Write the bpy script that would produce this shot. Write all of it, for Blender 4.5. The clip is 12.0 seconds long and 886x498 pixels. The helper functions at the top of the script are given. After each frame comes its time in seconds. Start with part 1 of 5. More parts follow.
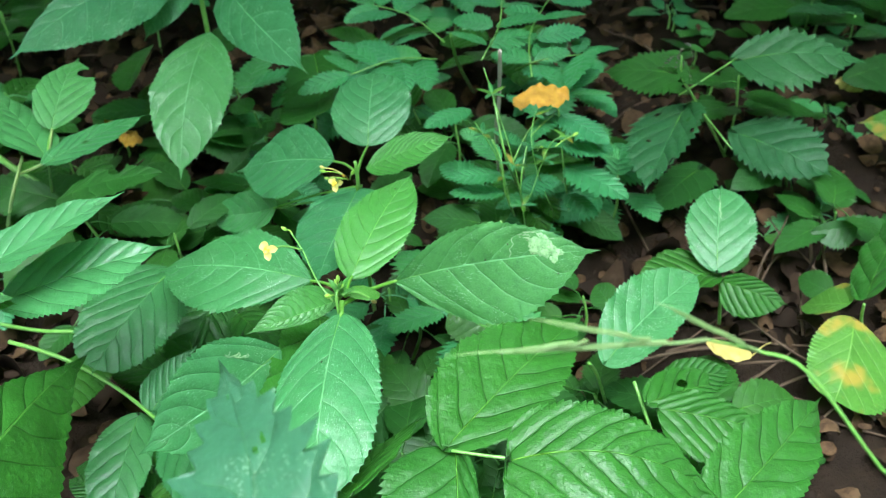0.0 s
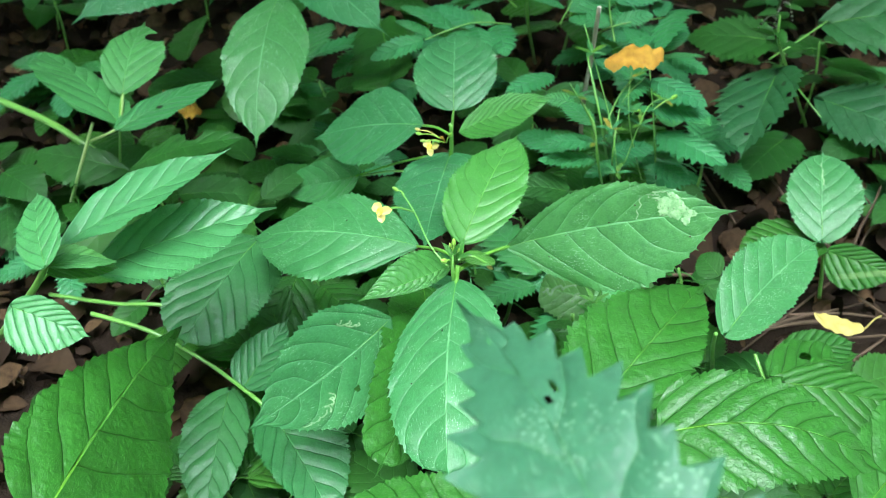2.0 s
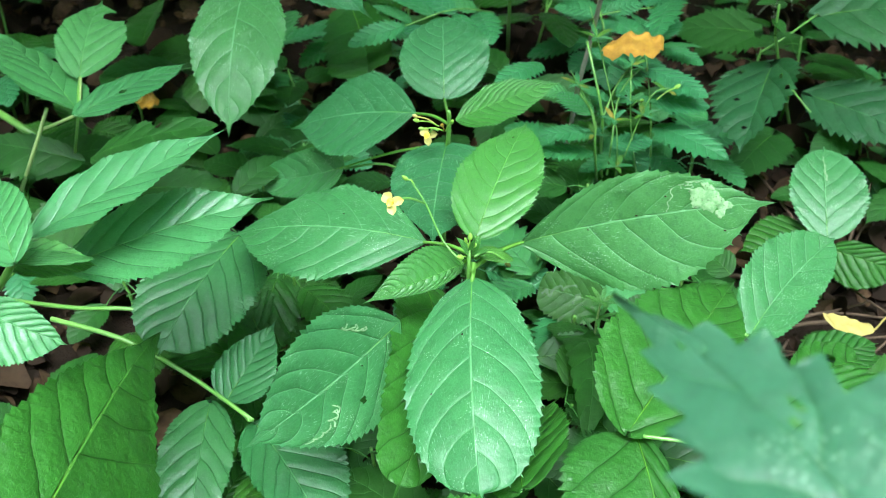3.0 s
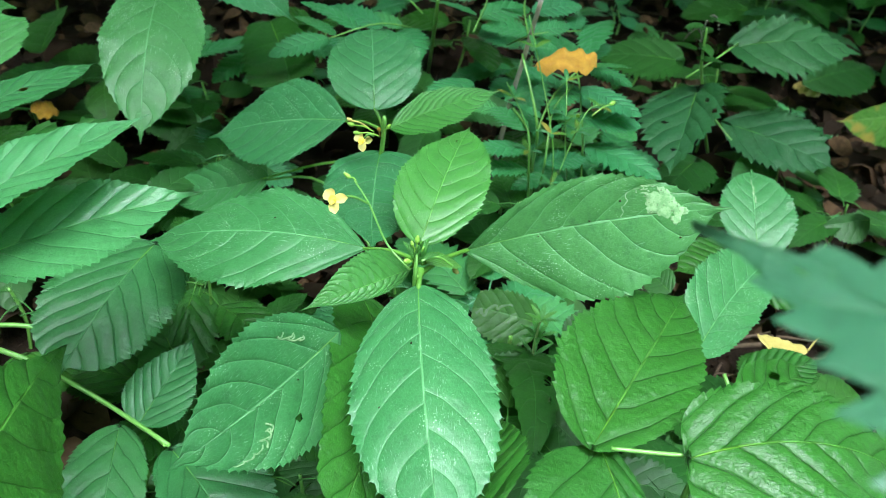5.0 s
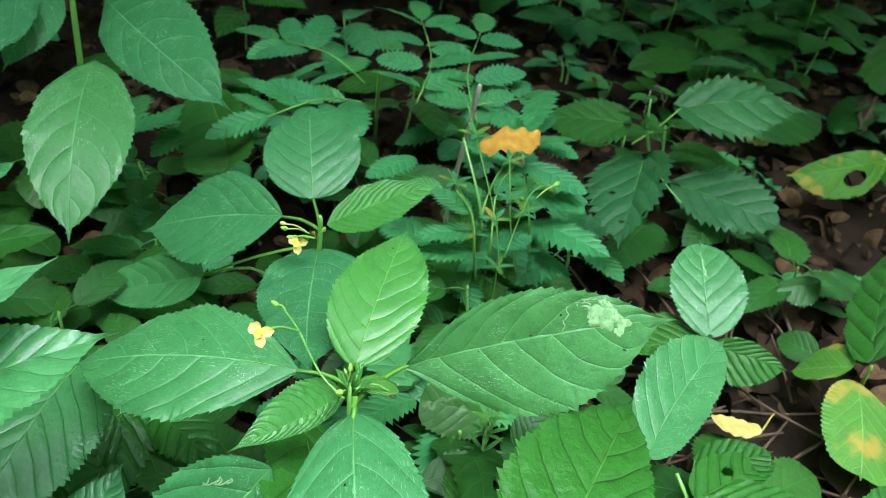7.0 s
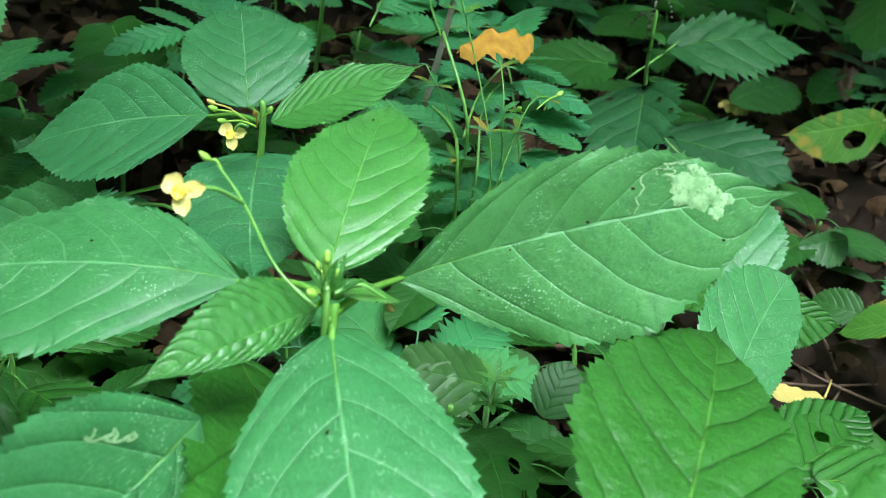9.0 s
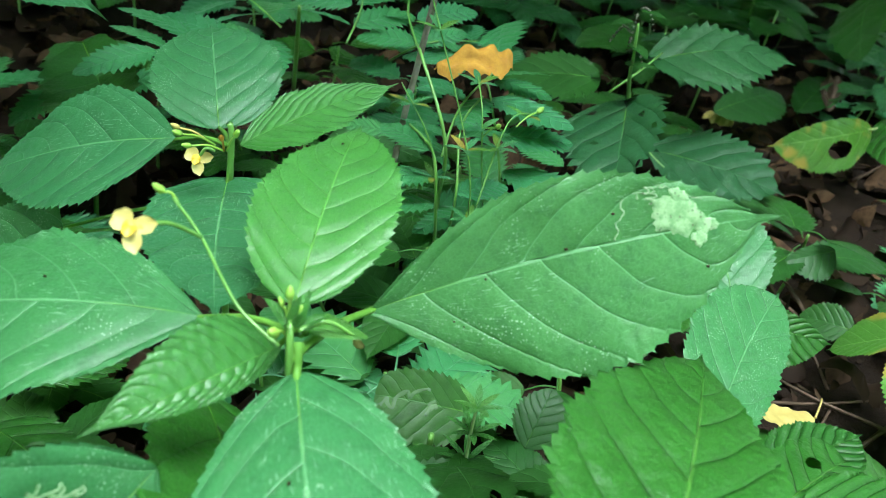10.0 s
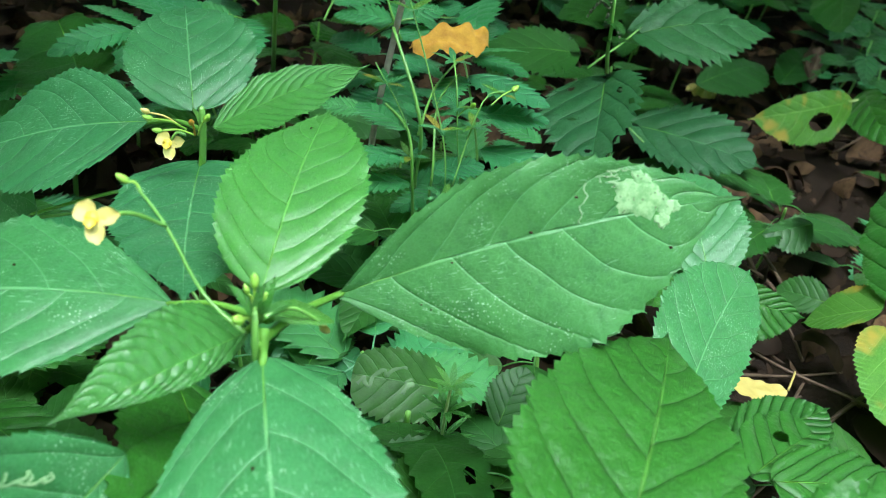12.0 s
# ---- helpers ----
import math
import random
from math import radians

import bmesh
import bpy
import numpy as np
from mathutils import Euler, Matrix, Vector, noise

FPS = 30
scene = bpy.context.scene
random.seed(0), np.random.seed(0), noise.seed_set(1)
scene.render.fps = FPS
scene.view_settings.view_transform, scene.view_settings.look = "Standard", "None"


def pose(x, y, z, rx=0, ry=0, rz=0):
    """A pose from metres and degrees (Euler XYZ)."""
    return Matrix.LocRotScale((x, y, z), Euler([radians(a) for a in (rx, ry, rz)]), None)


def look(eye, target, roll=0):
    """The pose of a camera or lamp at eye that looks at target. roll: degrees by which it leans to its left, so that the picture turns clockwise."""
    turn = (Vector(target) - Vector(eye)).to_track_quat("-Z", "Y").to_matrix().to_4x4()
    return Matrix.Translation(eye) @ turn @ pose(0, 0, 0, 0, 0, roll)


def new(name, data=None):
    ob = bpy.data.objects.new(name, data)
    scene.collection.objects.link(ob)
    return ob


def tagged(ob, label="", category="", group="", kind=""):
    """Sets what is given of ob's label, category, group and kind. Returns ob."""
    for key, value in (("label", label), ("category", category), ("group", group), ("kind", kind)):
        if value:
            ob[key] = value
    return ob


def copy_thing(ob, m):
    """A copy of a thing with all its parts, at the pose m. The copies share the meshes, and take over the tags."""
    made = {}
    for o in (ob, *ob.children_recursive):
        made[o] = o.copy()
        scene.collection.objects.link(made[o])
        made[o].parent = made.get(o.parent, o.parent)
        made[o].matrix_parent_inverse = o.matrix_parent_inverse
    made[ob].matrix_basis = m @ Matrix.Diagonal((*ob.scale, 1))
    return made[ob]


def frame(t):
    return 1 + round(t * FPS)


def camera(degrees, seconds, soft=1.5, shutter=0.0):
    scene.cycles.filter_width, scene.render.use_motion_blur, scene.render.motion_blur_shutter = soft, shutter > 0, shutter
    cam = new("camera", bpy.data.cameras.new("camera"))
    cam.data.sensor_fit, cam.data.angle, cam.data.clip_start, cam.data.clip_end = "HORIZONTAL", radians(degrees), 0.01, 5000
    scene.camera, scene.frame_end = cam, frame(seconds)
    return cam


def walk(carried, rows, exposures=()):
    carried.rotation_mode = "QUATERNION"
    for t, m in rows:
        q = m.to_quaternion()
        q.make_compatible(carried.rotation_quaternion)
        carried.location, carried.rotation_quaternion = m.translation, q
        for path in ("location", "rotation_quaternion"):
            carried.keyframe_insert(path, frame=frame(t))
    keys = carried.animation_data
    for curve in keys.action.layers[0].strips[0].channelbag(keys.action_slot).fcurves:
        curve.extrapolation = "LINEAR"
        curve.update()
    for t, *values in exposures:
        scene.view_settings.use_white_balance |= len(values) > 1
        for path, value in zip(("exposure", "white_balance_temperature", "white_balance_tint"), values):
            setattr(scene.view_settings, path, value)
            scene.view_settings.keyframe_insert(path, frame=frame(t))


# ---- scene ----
cam = camera(51.85, 12.0, soft=0.75)
cam.data.dof.use_dof, cam.data.dof.focus_distance, cam.data.dof.aperture_fstop = True, 0.28, 30.0
PATH = [
    (0, 0.00000, 0.00000, 0.43000, 48.000, -0.000, 0.000),
    (0.5, -0.00727, -0.00007, 0.42373, 47.602, 1.470, 1.715),
    (1, -0.01434, -0.00258, 0.42437, 47.475, 1.324, 1.712),
    (1.5, -0.02670, 0.00206, 0.41689, 47.426, 1.154, 1.329),
    (2, -0.04261, 0.01055, 0.40646, 47.343, 0.515, 0.358),
    (2.5, -0.05630, 0.01903, 0.39017, 47.172, -1.235, -1.626),
    (3, -0.07020, 0.03302, 0.38145, 47.693, -2.166, -2.715),
    (3.5, -0.07424, 0.03887, 0.37493, 49.136, -3.877, -4.838),
    (3.7, -0.07640, 0.03914, 0.37275, 49.477, -4.394, -5.422),
    (5.3, -0.08506, 0.04245, 0.35401, 51.188, -7.444, -7.770),
    (5.5, -0.08560, 0.04230, 0.35495, 51.338, -7.901, -8.076),
    (6, -0.08465, 0.04227, 0.35481, 51.479, -8.090, -8.457),
    (6.5, -0.07881, 0.04433, 0.37050, 51.464, -7.997, -8.701),
    (6.7, -0.07239, 0.05241, 0.38184, 51.815, -7.180, -9.326),
    (8.3, -0.07259, 0.12224, 0.28442, 55.093, -8.472, -12.894),
    (8.5, -0.07223, 0.12235, 0.28199, 55.560, -8.939, -13.888),
    (9, -0.07308, 0.12319, 0.27739, 56.102, -8.884, -15.033),
    (9.5, -0.07179, 0.12672, 0.27500, 56.580, -8.745, -15.657),
    (10, -0.06683, 0.13168, 0.27650, 56.883, -8.610, -16.041),
    (10.5, -0.06347, 0.13166, 0.27656, 56.324, -8.485, -16.250),
    (11, -0.06369, 0.13003, 0.27688, 55.193, -8.346, -16.399),
    (11.5, -0.06442, 0.13178, 0.27760, 55.287, -8.344, -16.718),
    (12, -0.06233, 0.12997, 0.28081, 55.189, -8.436, -16.812),
]
walk(cam, [(t, pose(x, y, z, rx, ry, rz)) for t, x, y, z, rx, ry, rz in PATH], exposures=[(0.0, 3.78), (3.7, 3.76), (5.3, 3.62), (12.0, 3.62)])

# ---- light ----
# world and light: open shade under a bright sky, with no hard shadows
world = bpy.data.worlds.new("sky")
scene.world = world
world.use_nodes = True
wn = world.node_tree.nodes
sky = wn.new("ShaderNodeTexSky")
sky.sky_type = "NISHITA"
sky.sun_disc = False
sky.sun_elevation, sky.sun_rotation = radians(72), radians(200)
world.node_tree.links.new(sky.outputs[0], wn["Background"].inputs[0])
wn["Background"].inputs[1].default_value = 0.15
sun = new("sun", bpy.data.lights.new("sun", "SUN"))
sun.data.energy, sun.data.angle, sun.data.color = 1.9, radians(50), (0.91, 0.95, 1.10)
sun.matrix_world = look((-0.02, -0.02, 1.3), (0, 0, 0))


# ---- materials ----
def material(name):
    m = bpy.data.materials.new(name)
    m.use_nodes = True
    nodes, links = m.node_tree.nodes, m.node_tree.links
    return m, nodes, links, nodes["Principled BSDF"]


def math_node(nodes, links, op, a, b=None, c=None, clamp=False):
    n = nodes.new("ShaderNodeMath")
    n.operation, n.use_clamp = op, clamp
    for i, v in enumerate((a, b, c)):
        if v is None:
            continue
        if isinstance(v, (int, float)):
            n.inputs[i].default_value = v
        else:
            links.new(v, n.inputs[i])
    return n.outputs[0]


def mix_colour(nodes, links, fac, a, b):
    n = nodes.new("ShaderNodeMix")
    n.data_type = "RGBA"
    for sock, v in ((n.inputs[0], fac), (n.inputs[6], a), (n.inputs[7], b)):
        if isinstance(v, (int, float)):
            sock.default_value = v
        elif isinstance(v, tuple):
            sock.default_value = (*v, 1)
        else:
            links.new(v, sock)
    return n.outputs[2]


def span(nodes, links, value, low, high, to_low=0.0, to_high=1.0):
    n = nodes.new("ShaderNodeMapRange")
    n.interpolation_type = "SMOOTHSTEP"
    links.new(value, n.inputs[0])
    for i, v in enumerate((low, high, to_low, to_high)):
        n.inputs[i + 1].default_value = v
    return n.outputs[0]


def noise_node(nodes, links, vector, scale, detail=3.0, rough=0.55):
    n = nodes.new("ShaderNodeTexNoise")
    links.new(vector, n.inputs["Vector"])
    n.inputs["Scale"].default_value, n.inputs["Detail"].default_value, n.inputs["Roughness"].default_value = scale, detail, rough
    return n.outputs["Fac"]


def leaf_material(name, deep, fresh, rib, vein_strength, rough, specks, thin=0.28, quilt=0.42, yellowing=None, gloss=0.35, groove=None):
    """Green leaf tissue; the veins follow the mesh's own vein coordinates (x: vein number, y: from midrib -1..1 to the edge)."""
    m, nodes, links, bsdf = material(name)
    uv = nodes.new("ShaderNodeUVMap")
    uv.uv_map = "vein"
    sep = nodes.new("ShaderNodeSeparateXYZ")
    links.new(uv.outputs[0], sep.inputs[0])
    obj = nodes.new("ShaderNodeTexCoord").outputs["Object"]
    info = nodes.new("ShaderNodeObjectInfo").outputs["Random"]
    across = math_node(nodes, links, "ABSOLUTE", sep.outputs[1])
    near = math_node(nodes, links, "PINGPONG", sep.outputs[0], 0.5)
    grain = noise_node(nodes, links, obj, 900.0, 4.0, 0.7)
    blot = noise_node(nodes, links, obj, 45.0)
    side = span(nodes, links, near, 0.004, 0.032, 1.0, 0.0)
    side = math_node(nodes, links, "MULTIPLY", side, span(nodes, links, across, 0.5, 1.0, 1.0, 0.2))
    mid = span(nodes, links, across, 0.006, 0.022, 1.0, 0.0)
    bulge = span(nodes, links, near, 0.0, 0.40)
    ladder = math_node(nodes, links, "MULTIPLY_ADD", across, 17.0, math_node(nodes, links, "MULTIPLY", noise_node(nodes, links, obj, 210.0, 2.0), 6.0))
    rung = span(nodes, links, math_node(nodes, links, "PINGPONG", ladder, 0.5), 0.0, 0.09, 1.0, 0.0)
    fine = nodes.new("ShaderNodeTexVoronoi")
    fine.feature = "DISTANCE_TO_EDGE"
    links.new(obj, fine.inputs["Vector"])
    fine.inputs["Scale"].default_value = 900.0
    net = span(nodes, links, fine.outputs["Distance"], 0.0, 0.14, 1.0, 0.0)
    tone = math_node(nodes, links, "ADD", math_node(nodes, links, "MULTIPLY", info, 0.25), math_node(nodes, links, "MULTIPLY", blot, 0.7), clamp=True)
    colour = mix_colour(nodes, links, tone, deep, fresh)
    cast = math_node(nodes, links, "FRACT", math_node(nodes, links, "MULTIPLY", info, 13.7))
    colour = mix_colour(nodes, links, span(nodes, links, cast, 0.6, 1.0, 0.0, 0.35), colour, tuple(c * k for c, k in zip(fresh, (1.9, 1.12, 0.7))))
    colour = mix_colour(nodes, links, span(nodes, links, cast, 0.0, 0.4, 0.45, 0.0), colour, tuple(c * k for c, k in zip(deep, (0.9, 0.9, 1.35))))
    colour = mix_colour(nodes, links, span(nodes, links, grain, 0.42, 0.72, 0.0, 0.20), colour, tuple(c * 0.55 for c in deep))
    colour = mix_colour(nodes, links, span(nodes, links, noise_node(nodes, links, obj, 260.0, 3.0, 0.65), 0.45, 0.75, 0.0, 0.45), colour, tuple(c * 0.6 for c in deep))
    colour = mix_colour(nodes, links, math_node(nodes, links, "MULTIPLY", net, 0.10), colour, rib)
    colour = mix_colour(nodes, links, math_node(nodes, links, "MULTIPLY", rung, 0.10), colour, rib)
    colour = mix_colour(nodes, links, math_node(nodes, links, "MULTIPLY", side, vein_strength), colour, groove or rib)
    sap = mix_colour(nodes, links, span(nodes, links, sep.outputs[0], 0.3, 2.2, 1.0, 0.0), rib, (0.17, 0.42, 0.03))
    colour = mix_colour(nodes, links, math_node(nodes, links, "MULTIPLY", mid, 0.60), colour, sap)
    if yellowing:
        patch = span(nodes, links, noise_node(nodes, links, obj, 55.0, 2.0), 0.52, 0.68)
        colour = mix_colour(nodes, links, patch, colour, yellowing)
    if specks:
        spot = nodes.new("ShaderNodeTexVoronoi")
        links.new(obj, spot.inputs["Vector"])
        spot.inputs["Scale"].default_value = 1200.0
        dots = span(nodes, links, spot.outputs["Distance"], 0.16, 0.30, 1.0, 0.0)
        where = span(nodes, links, noise_node(nodes, links, obj, 90.0, 3.0), 0.50, 0.68)
        colour = mix_colour(nodes, links, math_node(nodes, links, "MULTIPLY", math_node(nodes, links, "MULTIPLY", dots, where), specks), colour, (0.33, 0.55, 0.31))
        stretch = nodes.new("ShaderNodeVectorMath")
        stretch.operation = "MULTIPLY"
        links.new(uv.outputs[0], stretch.inputs[0])
        stretch.inputs[1].default_value = (4.2, 58.0, 1.0)
        shift = nodes.new("ShaderNodeVectorMath")
        links.new(stretch.outputs[0], shift.inputs[0])
        links.new(math_node(nodes, links, "MULTIPLY", info, 50.0), shift.inputs[1])
        dash = span(nodes, links, noise_node(nodes, links, shift.outputs[0], 1.0, 1.0), 0.64, 0.71)
        dash = math_node(nodes, links, "MULTIPLY", dash, span(nodes, links, noise_node(nodes, links, obj, 70.0, 2.0), 0.44, 0.58))
        colour = mix_colour(nodes, links, math_node(nodes, links, "MULTIPLY", dash, specks * 0.55), colour, (0.28, 0.52, 0.29))
    links.new(colour, bsdf.inputs["Base Color"])
    links.new(span(nodes, links, grain, 0.3, 0.7, rough - 0.08, rough + 0.1), bsdf.inputs["Roughness"])
    bsdf.inputs["Specular IOR Level"].default_value = gloss
    bump = nodes.new("ShaderNodeBump")
    bump.inputs["Strength"].default_value, bump.inputs["Distance"].default_value = 1.0, 0.0011
    height = math_node(nodes, links, "MULTIPLY_ADD", bulge, 0.20 * quilt, math_node(nodes, links, "MULTIPLY", grain, 0.03))
    height = math_node(nodes, links, "MULTIPLY_ADD", blot, 1.6 * quilt, height)
    cell = nodes.new("ShaderNodeTexVoronoi")
    cell.feature = "DISTANCE_TO_EDGE"
    wob = nodes.new("ShaderNodeVectorMath")
    wob.operation = "MULTIPLY_ADD"
    links.new(blot, wob.inputs[0])
    wob.inputs[1].default_value = (0.004, 0.004, 0.004)
    links.new(obj, wob.inputs[2])
    links.new(wob.outputs[0], cell.inputs["Vector"])
    cell.inputs["Scale"].default_value = 380.0
    height = math_node(nodes, links, "MULTIPLY_ADD", span(nodes, links, cell.outputs["Distance"], 0.0, 0.30), 0.03 * quilt, height)
    rugose = noise_node(nodes, links, obj, 300.0, 3.0, 0.6)
    height = math_node(nodes, links, "MULTIPLY_ADD", rugose, 0.29 * quilt, height)
    height = math_node(nodes, links, "MULTIPLY_ADD", span(nodes, links, near, 0.0, 0.11), 0.13 * quilt, height)
    height = math_node(nodes, links, "MULTIPLY_ADD", side, -0.13 * quilt, height)
    height = math_node(nodes, links, "MULTIPLY_ADD", rung, -0.03 * quilt, height)
    height = math_node(nodes, links, "MULTIPLY_ADD", mid, -0.15 * quilt, height)
    links.new(height, bump.inputs["Height"])
    links.new(bump.outputs[0], bsdf.inputs["Normal"])
    glow = nodes.new("ShaderNodeBsdfTranslucent")
    links.new(mix_colour(nodes, links, 0.35, colour, (0.16, 0.42, 0.03)), glow.inputs[0])
    blend = nodes.new("ShaderNodeMixShader")
    blend.inputs[0].default_value = thin
    links.new(bsdf.outputs[0], blend.inputs[1])
    links.new(glow.outputs[0], blend.inputs[2])
    links.new(blend.outputs[0], nodes["Material Output"].inputs[0])
    return m


def plain_material(name, a, b, scale, rough, bump_size=0.0, thin=0.0):
    m, nodes, links, bsdf = material(name)
    obj = nodes.new("ShaderNodeTexCoord").outputs["Object"]
    big, small = noise_node(nodes, links, obj, scale), noise_node(nodes, links, obj, scale * 8, 4.0, 0.7)
    fac = math_node(nodes, links, "MULTIPLY_ADD", small, 0.6, math_node(nodes, links, "MULTIPLY_ADD", big, 1.0, -0.3), clamp=True)
    colour = mix_colour(nodes, links, fac, a, b)
    links.new(colour, bsdf.inputs["Base Color"])
    bsdf.inputs["Roughness"].default_value = rough
    bsdf.inputs["Specular IOR Level"].default_value = 0.5 if rough < 0.7 else 0.1
    if bump_size:
        bump = nodes.new("ShaderNodeBump")
        bump.inputs["Strength"].default_value, bump.inputs["Distance"].default_value = 0.8, bump_size
        links.new(small, bump.inputs["Height"])
        links.new(bump.outputs[0], bsdf.inputs["Normal"])
    if thin:
        glow = nodes.new("ShaderNodeBsdfTranslucent")
        links.new(colour, glow.inputs[0])
        blend = nodes.new("ShaderNodeMixShader")
        blend.inputs[0].default_value = thin
        links.new(bsdf.outputs[0], blend.inputs[1])
        links.new(glow.outputs[0], blend.inputs[2])
        links.new(blend.outputs[0], nodes["Material Output"].inputs[0])
    return m


def mined_material():
    """Pale papery skin over a miner's tunnel, with dark grains of droppings."""
    m, nodes, links, bsdf = material("leaf_mine")
    obj = nodes.new("ShaderNodeTexCoord").outputs["Object"]
    cloud = noise_node(nodes, links, obj, 420.0, 4.0, 0.7)
    colour = mix_colour(nodes, links, span(nodes, links, cloud, 0.3, 0.65), (0.08, 0.22, 0.065), (0.20, 0.36, 0.16))
    grains = nodes.new("ShaderNodeTexVoronoi")
    links.new(obj, grains.inputs["Vector"])
    grains.inputs["Scale"].default_value = 900.0
    spot = math_node(nodes, links, "MULTIPLY", span(nodes, links, grains.outputs["Distance"], 0.18, 0.34, 1.0, 0.0), span(nodes, links, noise_node(nodes, links, obj, 300.0), 0.45, 0.6))
    colour = mix_colour(nodes, links, math_node(nodes, links, "MULTIPLY", spot, 0.8), colour, (0.05, 0.09, 0.03))
    links.new(colour, bsdf.inputs["Base Color"])
    bsdf.inputs["Roughness"].default_value = 0.65
    return m


def litter_material():
    m, nodes, links, bsdf = material("dead_leaf")
    isle = nodes.new("ShaderNodeNewGeometry").outputs["Random Per Island"]
    obj = nodes.new("ShaderNodeTexCoord").outputs["Object"]
    grain = noise_node(nodes, links, obj, 180.0, 4.0, 0.7)
    colour = mix_colour(nodes, links, math_node(nodes, links, "POWER", isle, 2.2), (0.013, 0.009, 0.005), (0.088, 0.054, 0.025))
    colour = mix_colour(nodes, links, span(nodes, links, grain, 0.4, 0.7, 0.0, 0.75), colour, (0.016, 0.009, 0.005))
    links.new(colour, bsdf.inputs["Base Color"])
    bsdf.inputs["Roughness"].default_value, bsdf.inputs["Specular IOR Level"].default_value = 0.85, 0.1
    return m


MAT = {
    "balsam": leaf_material("balsam_leaf", (0.022, 0.138, 0.040), (0.042, 0.215, 0.056), (0.15, 0.42, 0.16), 0.30, 0.37, 0.85, quilt=0.75, gloss=0.34),
    "young": leaf_material("young_leaf", (0.032, 0.170, 0.026), (0.058, 0.250, 0.036), (0.15, 0.44, 0.08), 0.24, 0.34, 0.4, quilt=0.65, gloss=0.45),
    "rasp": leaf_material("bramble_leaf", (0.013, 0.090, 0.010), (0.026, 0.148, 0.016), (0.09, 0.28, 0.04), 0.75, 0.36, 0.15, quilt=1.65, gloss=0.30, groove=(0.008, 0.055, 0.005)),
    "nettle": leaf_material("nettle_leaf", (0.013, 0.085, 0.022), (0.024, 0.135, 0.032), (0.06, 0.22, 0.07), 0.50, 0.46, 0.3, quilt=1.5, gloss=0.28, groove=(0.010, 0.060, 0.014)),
    # bluer copy of the nettle leaf; strong light on the near leaf is painted in
    "lit_nettle": leaf_material("lit_nettle_leaf", (0.022, 0.098, 0.046), (0.034, 0.132, 0.060), (0.03, 0.130, 0.045), 0.60, 0.42, 0.5, quilt=0.9),
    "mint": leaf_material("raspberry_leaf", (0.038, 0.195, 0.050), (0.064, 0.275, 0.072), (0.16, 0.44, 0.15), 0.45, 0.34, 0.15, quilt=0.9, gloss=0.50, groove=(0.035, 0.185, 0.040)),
    # darker copy of the raspberry leaf; shade under the balsam is in the colour
    "shaded_mint": leaf_material("shaded_raspberry_leaf", (0.016, 0.115, 0.032), (0.030, 0.165, 0.042), (0.08, 0.28, 0.08), 0.55, 0.36, 0.15, quilt=0.9, gloss=0.45, groove=(0.011, 0.080, 0.020)),
    # very dark leaf green; part of the shade near the ground is in it
    "low": leaf_material("shaded_low_leaf", (0.008, 0.062, 0.008), (0.018, 0.110, 0.012), (0.05, 0.20, 0.035), 0.40, 0.46, 0.0),
    "turning": leaf_material("turning_leaf", (0.036, 0.150, 0.014), (0.060, 0.205, 0.018), (0.20, 0.40, 0.10), 0.5, 0.42, 0.2, yellowing=(0.26, 0.22, 0.03)),
    "stem": plain_material("green_stem", (0.07, 0.22, 0.035), (0.14, 0.34, 0.06), 60, 0.4),
    "pale_stem": plain_material("pale_stem", (0.19, 0.32, 0.09), (0.30, 0.42, 0.15), 60, 0.5),
    "bud": plain_material("bud_green", (0.14, 0.34, 0.04), (0.26, 0.46, 0.06), 200, 0.4),
    "petal": plain_material("pale_yellow_petal", (0.56, 0.48, 0.10), (0.66, 0.60, 0.22), 150, 0.5, thin=0.3),
    "throat": plain_material("deep_yellow_throat", (0.75, 0.48, 0.03), (0.80, 0.60, 0.06), 300, 0.5),
    "tassel": plain_material("nettle_tassel", (0.045, 0.055, 0.035), (0.12, 0.14, 0.09), 400, 0.7),
    "mine": mined_material(),
    "old_mine": plain_material("faded_leaf_mine", (0.030, 0.095, 0.022), (0.055, 0.140, 0.036), 300, 0.6),
    "orange": plain_material("withered_orange", (0.30, 0.115, 0.008), (0.72, 0.43, 0.045), 260, 0.6, 0.0012, thin=0.2),
    "yellow": plain_material("withered_yellow", (0.30, 0.25, 0.05), (0.46, 0.40, 0.12), 60, 0.55, thin=0.2),
    "soil": plain_material("forest_soil", (0.006, 0.0045, 0.003), (0.027, 0.018, 0.010), 60, 0.95, 0.004),
    "litter": litter_material(),
    "twig": plain_material("dry_twig", (0.035, 0.025, 0.015), (0.11, 0.08, 0.05), 80, 0.8, 0.0008),
    "dry": plain_material("grey_dry_stalk", (0.18, 0.16, 0.12), (0.38, 0.35, 0.28), 80, 0.75, 0.0006),
    "straw": plain_material("grass_spike", (0.09, 0.20, 0.05), (0.20, 0.30, 0.11), 300, 0.5, thin=0.2),
}


# ---- shapes ----
def mesh_from(verts, faces, mat, uvs=None):
    me = bpy.data.meshes.new("mesh")
    me.from_pydata([tuple(v) for v in verts], [], faces, shade_flat=False)
    if uvs is not None:
        layer = me.uv_layers.new(name="vein")
        loops = np.empty(len(me.loops), dtype=np.int32)
        me.loops.foreach_get("vertex_index", loops)
        layer.data.foreach_set("uv", np.asarray(uvs, dtype=np.float32)[loops].ravel())
    me.materials.append(mat)
    me.update()
    return me


